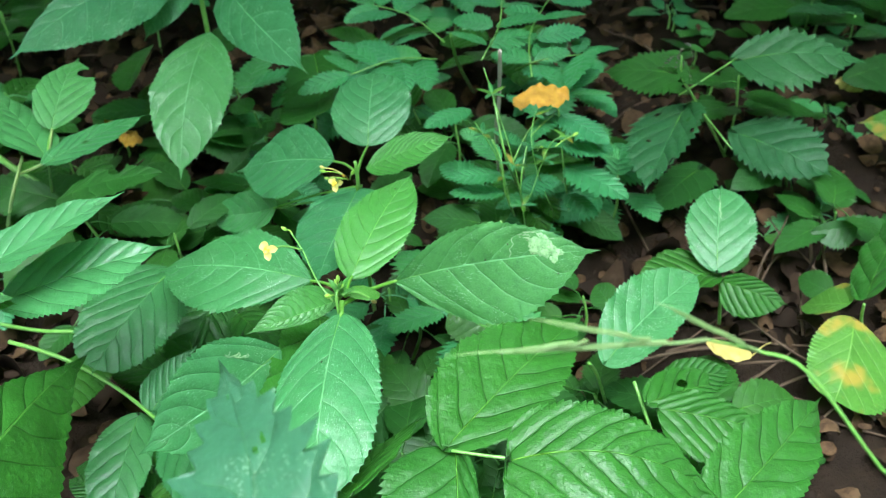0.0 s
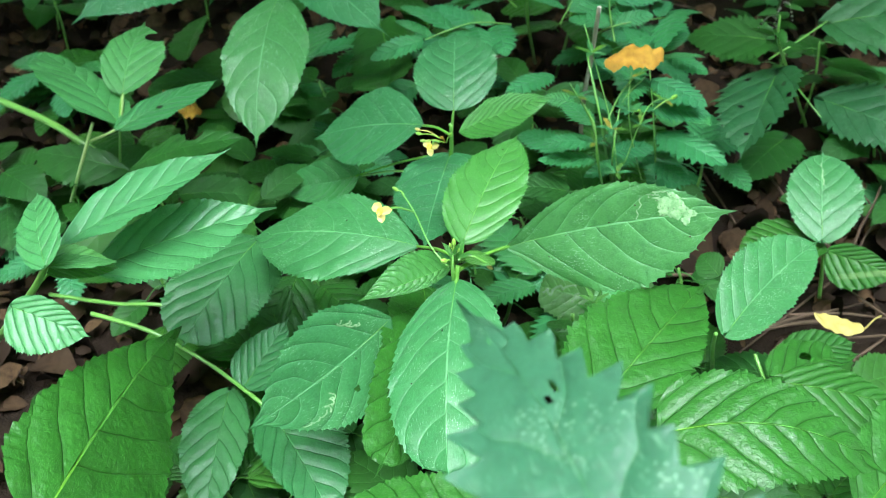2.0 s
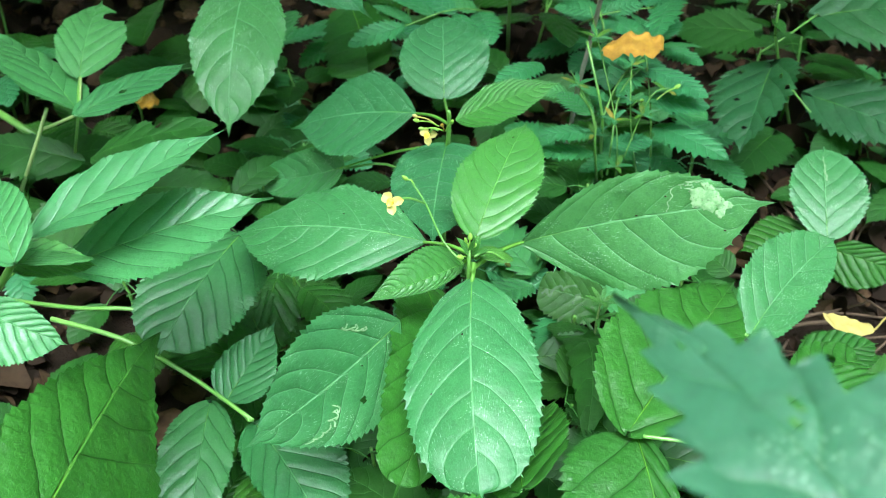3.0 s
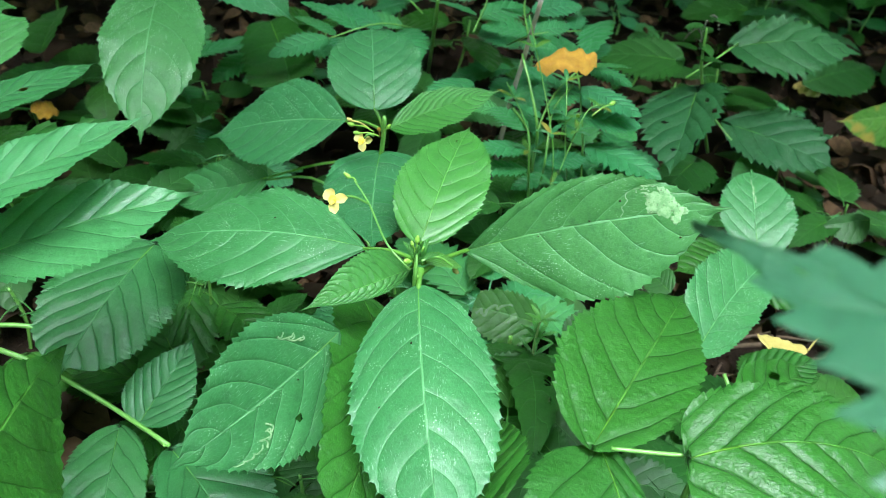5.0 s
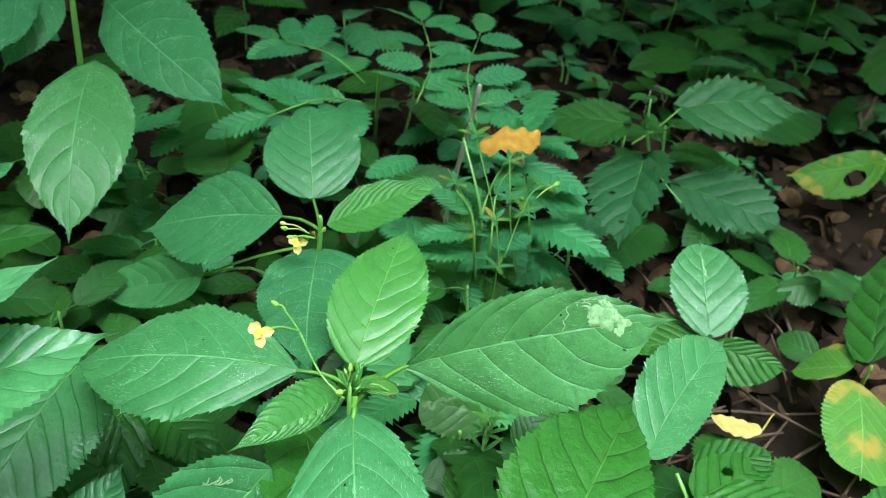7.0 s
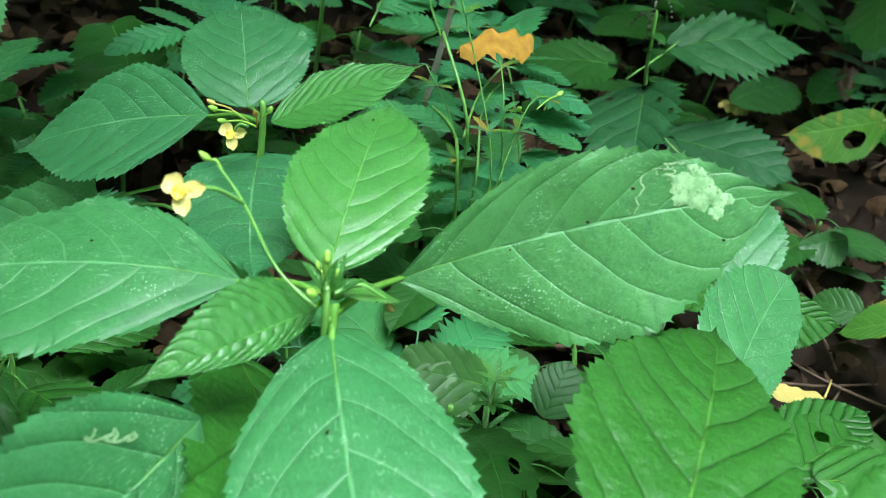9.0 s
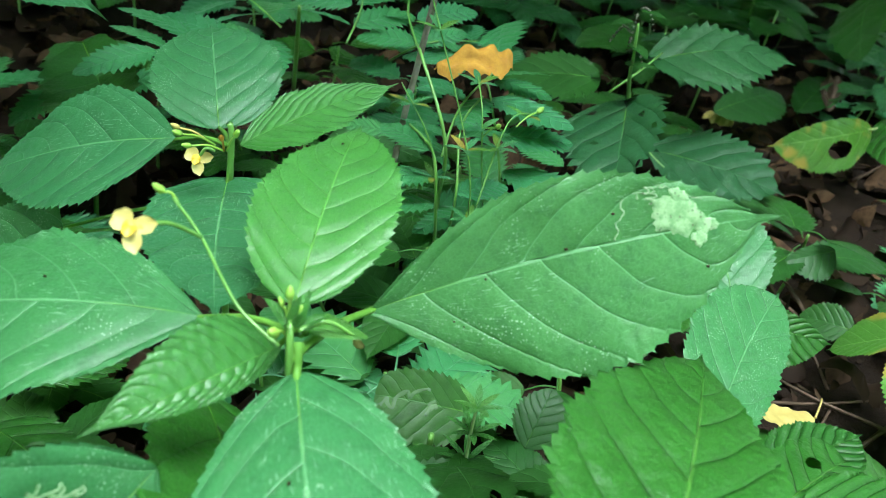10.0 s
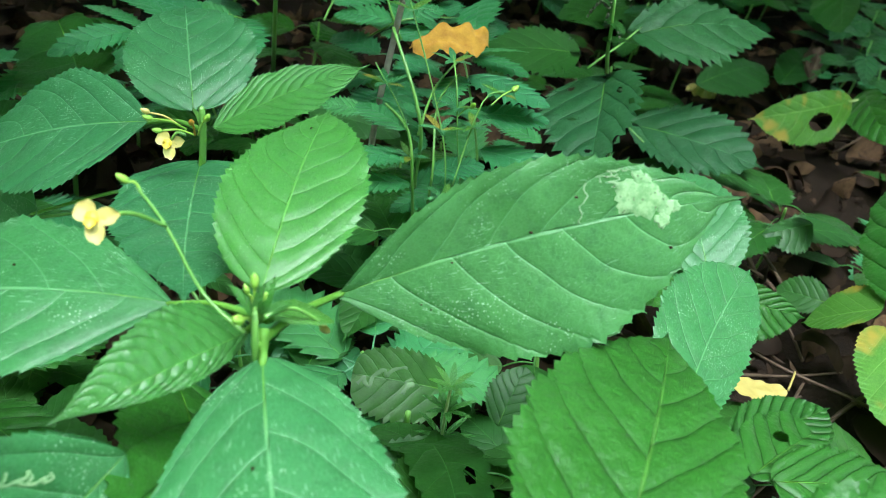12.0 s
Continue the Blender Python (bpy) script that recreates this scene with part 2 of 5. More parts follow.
def put(name, me, parent=None, label=""):
    ob = new(name, me)
    if parent is not None:
        ob.parent = parent
        ob.location = -parent.location if parent.parent is None and parent.type == "EMPTY" else (0, 0, 0)
    if label:
        tagged(ob, label)
    return ob


def thing(name, place, label, category, group="", kind=""):
    ob = new(name)
    ob.empty_display_size = 0.02
    ob.location = place
    return tagged(ob, label, category, group, kind)


def tube(points, r0, r1, sides=6):
    """Vertices and faces of a tapered round stalk through the points."""
    pts = [Vector(p) for p in points]
    fine = []
    for i in range(len(pts) - 1):
        p0, p1, p2, p3 = pts[max(i - 1, 0)], pts[i], pts[i + 1], pts[min(i + 2, len(pts) - 1)]
        for k in range(5):
            t = k / 5
            fine.append(0.5 * ((2 * p1) + (p2 - p0) * t + (2 * p0 - 5 * p1 + 4 * p2 - p3) * t * t + (3 * p1 - p0 - 3 * p2 + p3) * t ** 3))
    fine.append(pts[-1])
    verts, faces, n = [], [], len(fine)
    for i, p in enumerate(fine):
        d = (fine[min(i + 1, n - 1)] - fine[max(i - 1, 0)]).normalized()
        a = d.cross(Vector((0.31, 0.87, 0.38))).normalized()
        b = d.cross(a)
        r = r0 + (r1 - r0) * i / (n - 1)
        verts += [p + (a * math.cos(j * math.tau / sides) + b * math.sin(j * math.tau / sides)) * r for j in range(sides)]
    for i in range(n - 1):
        for j in range(sides):
            k = (j + 1) % sides
            faces.append((i * sides + j, i * sides + k, (i + 1) * sides + k, (i + 1) * sides + j))
    faces += [tuple(range(sides))[::-1], tuple(range((n - 1) * sides, n * sides))]
    return verts, faces


def stalk(parent, points, r0, r1, mat="stem", name="stem", label="", sides=6):
    return put(name, mesh_from(*tube(points, r0, r1, sides), MAT[mat]), parent, label)


def smooth_noise(x, y, seed):
    """Smooth random values from -1 to 1 over a plane, for whole arrays at once."""
    x, y = np.asarray(x, dtype=float), np.asarray(y, dtype=float)
    xi, yi = np.floor(x), np.floor(y)
    fx, fy = x - xi, y - yi
    fx, fy = fx * fx * (3 - 2 * fx), fy * fy * (3 - 2 * fy)

    def corner(a, b):
        h = np.sin(a * 127.1 + b * 311.7 + seed * 74.7) * 43758.5453
        return (h - np.floor(h)) * 2 - 1

    low = corner(xi, yi) * (1 - fx) + corner(xi + 1, yi) * fx
    high = corner(xi, yi + 1) * (1 - fx) + corner(xi + 1, yi + 1) * fx
    return low * (1 - fy) + high * fy


# leaf kinds: peak of the width, sharpness, teeth a side, tooth depth, vein pairs, vein sweep, vein curve, relief, heart-shaped base
KIND = {
    "balsam": (0.46, 1.75, 28, 0.026, 7, 0.62, 0.170, 0.0016, 0.0),
    "young": (0.46, 1.75, 28, 0.030, 8, 0.62, 0.150, 0.0016, 0.0),
    "rasp": (0.38, 1.35, 30, 0.036, 7, 1.15, 0.060, 0.0050, 0.03),
    "nettle": (0.33, 1.30, 15, 0.11, 5, 1.00, 0.080, 0.0055, 0.10),
    "low": (0.45, 1.40, 13, 0.07, 6, 0.80, 0.070, 0.005, 0.0),
    "leaflet": (0.45, 1.30, 11, 0.20, 7, 0.60, 0.050, 0.007, 0.0),
    "turning": (0.42, 1.25, 22, 0.04, 6, 0.95, 0.070, 0.002, 0.03),
}


class Blade:
    """The surface of one leaf: at(u, v) with u from base to tip and v from edge to edge."""

    def __init__(self, kind, base, tip, halves, roll=0.0, bow=0.06, fold=0.08, droop=0.0, wave=0.018, seed=0, bend=0.0, peak=None, sharp=None, depth=None, pairs=None, relief=None):
        self.kind, self.halves, self.bow, self.fold, self.droop, self.wave, self.seed, self.bend = kind, (halves if isinstance(halves, tuple) else (halves, halves)), bow, fold, droop, wave, seed, bend
        self.base, self.tip = Vector(base), Vector(tip)
        axis = self.tip - self.base
        self.length = axis.length
        self.axis = axis.normalized()
        side = self.axis.cross(Vector((0, 0, 1))).normalized()
        up = side.cross(self.axis)
        r = radians(roll)
        self.side = side * math.cos(r) + up * math.sin(r)
        self.up = self.side.cross(self.axis)
        self.peak, self.sharp, self.teeth, self.depth, self.pairs, self.sweep, self.curve, self.relief, self.heart = KIND[kind]
        self.peak, self.sharp = peak or self.peak, sharp or self.sharp
        self.depth, self.pairs, self.relief = depth or self.depth, pairs or self.pairs, relief or self.relief
        self.half = sum(self.halves) / 2

    def width(self, u):
        a, b = self.sharp * self.peak, self.sharp * (1 - self.peak)
        u = np.clip(u, 0.0, 1.0)
        pointed = self.kind not in ("low", "leaflet")
        q = np.minimum(u / 0.945, 1.0) if pointed else u
        body = q ** a * (1 - q) ** b / (self.peak ** a * (1 - self.peak) ** b)
        return np.maximum(body, np.where(u > 0.7, 0.10 * np.minimum(1.0, (1 - u) / 0.12), 0.0)) if pointed else body

    def phase(self, u, v):
        s = np.abs(v)
        q = u - self.sweep * s * self.width(u) * self.half / self.length - self.curve * s ** 2.5
        return (q + 0.016 * smooth_noise(u * 6, v * 3, self.seed)) * self.pairs + np.where(v < 0, 0.35, 0.0)

    def points(self, u, v, lift=0.0):
        """The places of many (u, v) at once, as an array of three columns."""
        u, v = np.broadcast_arrays(np.asarray(u, dtype=float), np.asarray(v, dtype=float))
        s, w, ph = np.abs(v), self.width(u), self.phase(u, v)
        k = np.clip(u * self.teeth, 0, self.teeth - 1e-6)
        big = 0.8 + 0.45 * smooth_noise(np.floor(k) * 1.7, np.where(v > 0, 3.3, 7.7), self.seed)
        part = k - np.floor(k)
        saw = np.where(part < 0.74, part / 0.74, (1 - part) / 0.26) * big
        near_edge = s ** 5 * np.minimum(1, 6 * (1 - u))
        grow = 1 + self.depth * (saw - 0.5) * near_edge * 2.0
        if self.kind in ("rasp", "nettle"):
            grow = grow + self.depth * (0.55 if self.kind == "rasp" else 0.0) * np.sin(ph * math.tau) * s ** 3 * np.minimum(1, 4 * (1 - u))
        y = v * w * np.where(v > 0, self.halves[0], self.halves[1]) * grow + self.bend * self.length * 4 * u * (1 - u)
        x = u * self.length - self.heart * self.length * s * s * (1 - u) ** 3 + self.depth * self.half * saw * near_edge * 0.4
        z = self.bow * self.length * 4 * u * (1 - u) + self.fold * s * w * self.half - self.droop * self.half * (v * w) ** 2
        off = np.abs(ph - np.round(ph))
        crease = 0.75 * (1 - np.exp(-(off / 0.12) ** 1.3)) + 0.25 * np.sin(off * math.pi)
        z = z + self.relief * self.length * (crease - 0.6) * np.minimum(1, 5 * s) * w * (1 - 0.45 * s)
        z = z + self.wave * self.length * smooth_noise(x * 34 + self.seed * 7.3, y * 34 + self.seed * 3.1, 1.0) * (0.2 + s)
        z = z + self.wave * 0.22 * self.length * smooth_noise(x * 130 + self.seed, y * 130, 2.0) * (0.3 + 0.7 * s) * w
        z = z + self.wave * 0.40 * self.length * np.sin(u * 27 + self.seed * 2 + np.where(v > 0, 2.0, 0.0)) * s ** 4 * w + lift
        return np.array(self.base) + x[..., None] * np.array(self.axis) + y[..., None] * np.array(self.side) + z[..., None] * np.array(self.up)

    def at(self, u, v, lift=0.0):
        return Vector(self.points(u, v, lift))

    def mesh(self, mat, holes=(), petiole=None, thick=0.0008, fine=False):
        steps, cols = (0.02, 0.36, 0.74), (0, 0.045, 0.2, 0.36, 0.52, 0.68, 0.82, 0.93, 1.0)
        if holes:
            steps, cols = (0.0, 0.16, 0.32, 0.46, 0.60, 0.74, 0.88), tuple(i / 22 for i in range(23))
        elif fine:
            steps, cols = (0.0, 0.19, 0.38, 0.56, 0.74, 0.87), (0, 0.02, 0.055, 0.12, 0.20, 0.28, 0.36, 0.45, 0.54, 0.63, 0.72, 0.80, 0.87, 0.93, 0.97, 1.0)
        elif self.length < 0.05:
            steps, cols = (0.0, 0.37, 0.74), (0, 0.05, 0.3, 0.55, 0.78, 0.93, 1.0)
        vs = np.array([-c for c in cols[:0:-1]] + list(cols))
        us = np.array([0.003] + [(t + f) / self.teeth for t in range(self.teeth) for f in steps] + [0.9995])
        u, v = np.meshgrid(us, vs, indexing="ij")
        verts = self.points(u, v).reshape(-1, 3)
        uvs = np.stack([self.phase(u, v), v], -1).reshape(-1, 2)
        rows, n = len(us), len(vs)
        a = (np.arange(rows - 1)[:, None] * n + np.arange(n - 1)).ravel()
        quads = np.stack([a, a + 1, a + n + 1, a + n], 1)
        if holes:
            mu, mv = (u[:-1, :-1] + u[1:, 1:]).ravel() / 2, (v[:-1, :-1] + v[1:, 1:]).ravel() / 2
            keep = np.ones(len(quads), dtype=bool)
            for hu, hv, ru, rv in holes:
                keep &= ((mu - hu) / ru) ** 2 + ((mv - hv) / rv) ** 2 >= 1
            quads = quads[keep]
        verts, uvs, faces = verts.tolist(), uvs.tolist(), quads.tolist()
        if fine and self.kind in ("balsam", "young"):
            for t in range(1, self.teeth - 1):
                for sv in (-1.0, 1.0):
                    uu = np.array([(t + 0.60) / self.teeth, (t + 0.74) / self.teeth, (t + 0.74) / self.teeth])
                    p = self.points(uu, np.array([sv, sv, sv * 0.96]))
                    out = (p[1] - p[2]) / (np.linalg.norm(p[1] - p[2]) + 1e-9)
                    spur = p[1] + (out * 0.0009 + np.array(self.axis) * 0.0007) * (0.7 + 0.5 * smooth_noise(t * 1.3, sv, self.seed))
                    k = len(verts)
                    verts += [p[0].tolist(), p[1].tolist(), spur.tolist()]
                    uvs += [(0.3, 0.9)] * 3
                    faces.append((k, k + 1, k + 2))
        if petiole is not None:
            mid = (Vector(petiole) + self.base) / 2 + Vector((0, 0, 0.0015))
            sink = 0.3 if thick > 0.0009 else 0.9
            tv, tf = tube([petiole, mid, self.at(0.02, 0, -thick * sink), self.at(0.16 if sink < 0.5 else 0.05, 0, -thick * 1.3)], thick, thick * 0.55)
            k = len(verts)
            verts += tv
            uvs += [(0.6 if thick > 0.0006 else 3.0, 0.0)] * len(tv)
            faces += [tuple(k + q for q in f) for f in tf]
        return mesh_from(verts, faces, MAT[mat], uvs)


count = [0]


def leaf(parent, kind, base, tip, halves, roll=0.0, bow=0.06, fold=0.06, mat=None, holes=(), stem=None, label="", name="leaf", thick=0.0008, fine=None, **more):
    count[0] += 1
    name = "leaflet" if kind == "leaflet" else name
    b = Blade(kind, base, tip, halves, roll, bow, fold, seed=count[0], **more)
    put(name, b.mesh(mat or (kind if kind in MAT else "balsam"), holes, stem, thick, b.length > 0.045 and kind not in ("low", "leaflet") if fine is None else fine), parent, label)
    return b


# ---- ground ----
def ground_height(x, y):
    h = 0.035 - 0.10 * (min(max(y, -0.5), 0.75) - 0.3)
    return h * (1 if abs(x) < 2 and abs(y) < 2 else 0) + 0.012 * noise.noise(Vector((x * 7, y * 7, 0))) + 0.005 * noise.noise(Vector((x * 26, y * 26, 3)))


def build_ground():
    line = [-60, -20, -8, -4, -2.4] + [-1.6 + 0.032 * i for i in range(110)] + [2.2, 3, 5, 9, 20, 60]
    verts, faces, n = [], [], len(line)
    for y in line:
        for x in line:
            verts.append((x, y + 0.2, ground_height(x, y + 0.2)))
    for i in range(n - 1):
        for j in range(n - 1):
            a = i * n + j
            faces.append((a, a + 1, a + n + 1, a + n))
    return tagged(new("ground", mesh_from(verts, faces, MAT["soil"])), "dark brown forest soil under leaf litter", "ground", kind="structure")


build_ground()

# ---- plants ----
plant_a = thing("small_balsam", (-0.036, 0.268, 0.035), "small balsam in flower with broad pale-speckled green leaves", "plant", "balsam plants")
stalk(plant_a, [(-0.036, 0.270, 0.03), (-0.038, 0.267, 0.10), (-0.0426, 0.2580, 0.1660), (-0.0419, 0.2633, 0.1710)], 0.0017, 0.0003)
leaf_a1 = leaf(plant_a, "balsam", (-0.0214, 0.2844, 0.1550), (0.0624, 0.2672, 0.1889), (0.0269, 0.0164), -64.9, bow=0.034, fold=0.035, bend=-0.037, peak=0.519, sharp=2.10, thick=.0011, stem=(-0.0426, 0.2580, 0.1660))
leaf_a2 = leaf(plant_a, "balsam", (-0.0411, 0.2582, 0.1632), (-0.0441, 0.1725, 0.1550), (0.0216, 0.0212), -11.3, bow=0.067, fold=-0.191, bend=0.011, peak=0.555, sharp=1.04, thick=.0013, stem=(-0.0408, 0.2600, 0.1680))
leaf_a3 = leaf(plant_a, "balsam", (-0.0558, 0.2820, 0.1580), (-0.1323, 0.3084, 0.1377), (0.0237, 0.0235), 8.5, bow=0.099, fold=-0.085, bend=-0.011, peak=0.499, sharp=1.98, stem=(-0.0409, 0.2659, 0.1660))
leaf_a4 = leaf(plant_a, "young", (-0.0388, 0.2762, 0.1649), (-0.0142, 0.3348, 0.1752), (0.0165, 0.0162), 3.8, bow=0.079, fold=0.008, bend=0.003, peak=0.414, sharp=1.44, mat="young", stem=(-0.0391, 0.2624, 0.1680))
leaf_a5 = leaf(plant_a, "young", (-0.0425, 0.2669, 0.1619), (-0.0788, 0.2456, 0.1629), (0.0104, 0.0044), 45.5, bow=0.082, fold=0.053, bend=0.003, peak=0.403, sharp=1.92, mat="young", stem=(-0.0397, 0.2624, 0.1680), pairs=13, relief=0.018)
leaf_a7 = leaf(plant_a, "young", (-0.0409, 0.2635, 0.1680), (-0.0258, 0.2719, 0.1600), (0.0087, 0.0025), 4, bow=.1, fold=.1, mat="young", pairs=10, relief=0.014)
for bx, by, bz, half in ((-0.0055, 0.0045, 0.007, 0.0016), (0.0040, 0.0055, 0.008, 0.0015), (0.0065, -0.0015, 0.006, 0.0018), (-0.0020, -0.0045, 0.006, 0.0014), (0.0015, 0.0010, 0.010, 0.0012)):
    leaf(plant_a, "young", (-0.0415, 0.2620, 0.1675), (-0.0415 + bx, 0.2620 + by, 0.1675 + bz), half, 0, bow=.1, fold=.3, mat="young", name="bract", fine=False)
leaf_a8 = leaf(plant_a, "balsam", (-0.0660, 0.2484, 0.1517), (-0.1151, 0.2033, 0.1423), (0.0236, 0.0231), 61.3, bow=-0.007, fold=0.094, bend=-0.034, peak=0.439, sharp=1.95, holes=((.38, -.54, .018, .04),))


def bud(parent, foot, head, r, mat="bud", name="bud", label=""):
    """A plump bud on a hair-thin stalk."""
    foot, head = Vector(foot), Vector(head)
    d = (head - foot).normalized()
    v, f = tube([foot, (foot + head) / 2 + Vector((0, 0, 0.001)), head], 0.0003, 0.00028, 5)
    a = d.cross(Vector((0.2, 0.9, 0.3))).normalized()
    b = d.cross(a)
    k = len(v)
    rings = ((0.0, 0.4), (0.6, 0.9), (1.5, 1.0), (2.6, 0.75), (3.4, 0.3))
    for h, w in rings:
        v += [head + d * h * r + (a * math.cos(j * math.tau / 7) + b * math.sin(j * math.tau / 7)) * w * r for j in range(7)]
    f = list(f)
    for i in range(len(rings) - 1):
        f += [(k + i * 7 + j, k + i * 7 + (j + 1) % 7, k + i * 7 + 7 + (j + 1) % 7, k + i * 7 + 7 + j) for j in range(7)]
    f.append(tuple(k + (len(rings) - 1) * 7 + j for j in range(7)))
    return put(name, mesh_from(v, f, MAT[mat]), parent, label)


def petal(parent, centre, out, face, length, half, mat="petal", cup=0.25):
    """A rounded, slightly cupped petal that grows from the centre along out."""
    centre, out, face = Vector(centre), Vector(out).normalized(), Vector(face).normalized()
    side = out.cross(face).normalized()
    face = side.cross(out)
    v, f = [], []
    for i in range(9):
        u = i / 8
        w = half * (math.sin(math.pi * (u * 0.74 + 0.08)) ** 0.8 * (1.0 if u < 0.99 else 0.55))
        for j in range(7):
            s = (j - 3) / 3
            lift = cup * length * (u * u * 0.5 - 0.6 * u) + cup * half * s * s + 0.05 * half * math.sin(7 * u + 4 * s)
            v.append(centre + out * (u * length * (1 - 0.10 * s * s)) + side * (s * w) + face * lift)
    for i in range(8):
        f += [(i * 7 + j, i * 7 + j + 1, i * 7 + 8 + j, i * 7 + 7 + j) for j in range(6)]
    return put("petal", mesh_from(v, f, MAT[mat]), parent)


def flower(parent, centre, foot, size, face=(-0.25, -0.75, 0.55)):
    """A small balsam flower: hood, two wide lower petals, throat and its stalk."""
    centre, face = Vector(centre), Vector(face).normalized()
    v, f = tube([foot, (Vector(foot) + centre) / 2 + Vector((0, 0, 0.002)), centre - face * 0.3 * size], 0.0004, 0.0005, 5)
    head = put("flower", mesh_from(v, f, MAT["stem"]), parent, "tiny pale yellow flower")
    right = face.cross(Vector((0, 0, 1))).normalized()
    up = right.cross(face)
    for x, y, n, w in ((0.75, 0.60, 0.80, 0.46), (-1.0, 0.30, 1.0, 0.34), (-0.35, -1.0, 1.0, 0.36), (-0.75, -0.15, 0.55, 0.22)):
        petal(head, centre, right * x + up * y, face, n * size, w * size)
    petal(head, centre + face * 0.0004, up * -1 + face * 0.4, face, 0.4 * size, 0.22 * size, "throat", 0.5)
    tv, tf = tube([centre + face * 0.1 * size, centre - face * 0.35 * size, centre - face * 0.7 * size], 0.28 * size, 0.10 * size, 8)
    put("throat", mesh_from(tv, tf, MAT["throat"]), head, "deep yellow throat")
    return head


flower_a = flower(plant_a, (-0.0692, 0.2663, 0.1900), (-0.0571, 0.2748, 0.1820), 0.0046)
stalk(plant_a, [(-0.0443, 0.2593, 0.1680), (-0.0512, 0.2670, 0.1720), (-0.0571, 0.2748, 0.1820), (-0.0619, 0.2791, 0.1880)], 0.00042, 0.0003, name="flower_stalk")
bud(plant_a, (-0.0611, 0.2791, 0.1870), (-0.0633, 0.2791, 0.1890), 0.0008)
bud(plant_a, (-0.0422, 0.2633, 0.1710), (-0.0422, 0.2638, 0.1750), 0.0009)
bud(plant_a, (-0.0421, 0.2637, 0.1700), (-0.0432, 0.2647, 0.1730), 0.0006)
bud(plant_a, (-0.0426, 0.2618, 0.1680), (-0.0452, 0.2582, 0.1720), 0.0011)
bud(plant_a, (-0.0426, 0.2623, 0.1690), (-0.0409, 0.2624, 0.1730), 0.0006)
stalk(plant_a, [(-0.0409, 0.2609, 0.1700), (-0.0352, 0.2620, 0.1710), (-0.0299, 0.2623, 0.1670)], 0.0005, 0.0004, name="flower_stalk")
bud(plant_a, (-0.0311, 0.2624, 0.1670), (-0.0293, 0.2630, 0.1650), 0.0009, "yellow", "withered_flower", "withered yellowish flower")


def mine(parent, blade, steps, half, wander, seed, start, end, name="leaf_mine", mat="mine"):
    """A pale winding tunnel of a leaf miner, a narrow raised strip that lies on the blade from start to end (u, v)."""
    rnd = random.Random(seed)
    pts, a = [], rnd.random() * 6
    for i in range(steps + 1):
        t = i / steps
        a += rnd.uniform(0.35, 1.15) * (1 if int(t * 5) % 2 else -1)
        r = wander * rnd.uniform(0.6, 1.0)
        pts.append((start[0] + (end[0] - start[0]) * t + r * math.sin(a), start[1] + (end[1] - start[1]) * t + r * 2.4 * math.cos(a)))
    fine = []
    for i in range(len(pts) - 1):
        p0, p1, p2, p3 = (np.array(pts[min(max(j, 0), len(pts) - 1)]) for j in (i - 1, i, i + 1, i + 2))
        for k in range(4):
            t = k / 4
            fine.append(0.5 * (2 * p1 + (p2 - p0) * t + (2 * p0 - 5 * p1 + 4 * p2 - p3) * t * t + (3 * p1 - p0 - 3 * p2 + p3) * t ** 3))
    v, f = [], []
    for i, p in enumerate(fine):
        d = fine[min(i + 1, len(fine) - 1)] - fine[max(i - 1, 0)]
        d = np.array((d[0] * blade.length, d[1] * blade.half))
        d = d / (np.linalg.norm(d) + 1e-9)
        w = half * (0.7 + 0.5 * noise.noise(Vector((i * 0.3, seed, 0))))
        for s in (-1, 0, 1):
            q = (p[0] - s * d[1] * w / blade.length, p[1] + s * d[0] * w / blade.half)
            v.append(blade.at(q[0], q[1], 0.00022 if s else 0.0003))
    for i in range(len(fine) - 1):
        f += [(i * 3 + j, i * 3 + j + 1, i * 3 + j + 4, i * 3 + j + 3) for j in (0, 1)]
    return put(name, mesh_from(v, f, MAT[mat]), parent, "pale winding leaf mine")


def blotch(parent, blade, u0, v0, ru, rv, seed, name="leaf_mine"):
    """A pale blister where a miner ate a patch, with a lobed edge."""
    v, f, n = [blade.at(u0, v0, 0.0003)], [], 40
    for ring in range(1, 6):
        for j in range(n):
            a = j * math.tau / n
            r = ring / 5 * (1 + 0.42 * noise.noise(Vector((math.cos(a) * 1.8, math.sin(a) * 1.8, seed))) + 0.34 * noise.noise(Vector((math.cos(a) * 5, math.sin(a) * 5, seed))))
            v.append(blade.at(u0 + ru * r * math.cos(a), v0 + rv * r * math.sin(a), 0.0003 if ring < 5 else 0.0001))
    f = [(0, 1 + j, 1 + (j + 1) % n) for j in range(n)]
    for ring in range(4):
        k = 1 + ring * n
        f += [(k + j, k + n + j, k + n + (j + 1) % n, k + (j + 1) % n) for j in range(n)]
    return put(name, mesh_from(v, f, MAT["mine"]), parent, "pale blotch mined into the leaf")


blotch(plant_a, leaf_a1, 0.755, -0.28, 0.062, 0.34, 3)
blotch(plant_a, leaf_a1, 0.815, -0.05, 0.030, 0.16, 8)
blotch(plant_a, leaf_a1, 0.795, 0.17, 0.018, 0.12, 14)
blotch(plant_a, leaf_a1, 0.765, -0.70, 0.022, 0.16, 5)
mine(plant_a, leaf_a1, 18, 0.00032, 0.018, 11, (0.80, -0.72), (0.71, -0.84))
mine(plant_a, leaf_a1, 20, 0.00030, 0.018, 12, (0.71, -0.84), (0.655, -0.58))
mine(plant_a, leaf_a1, 14, 0.00028, 0.008, 15, (0.645, -0.60), (0.600, -0.02))
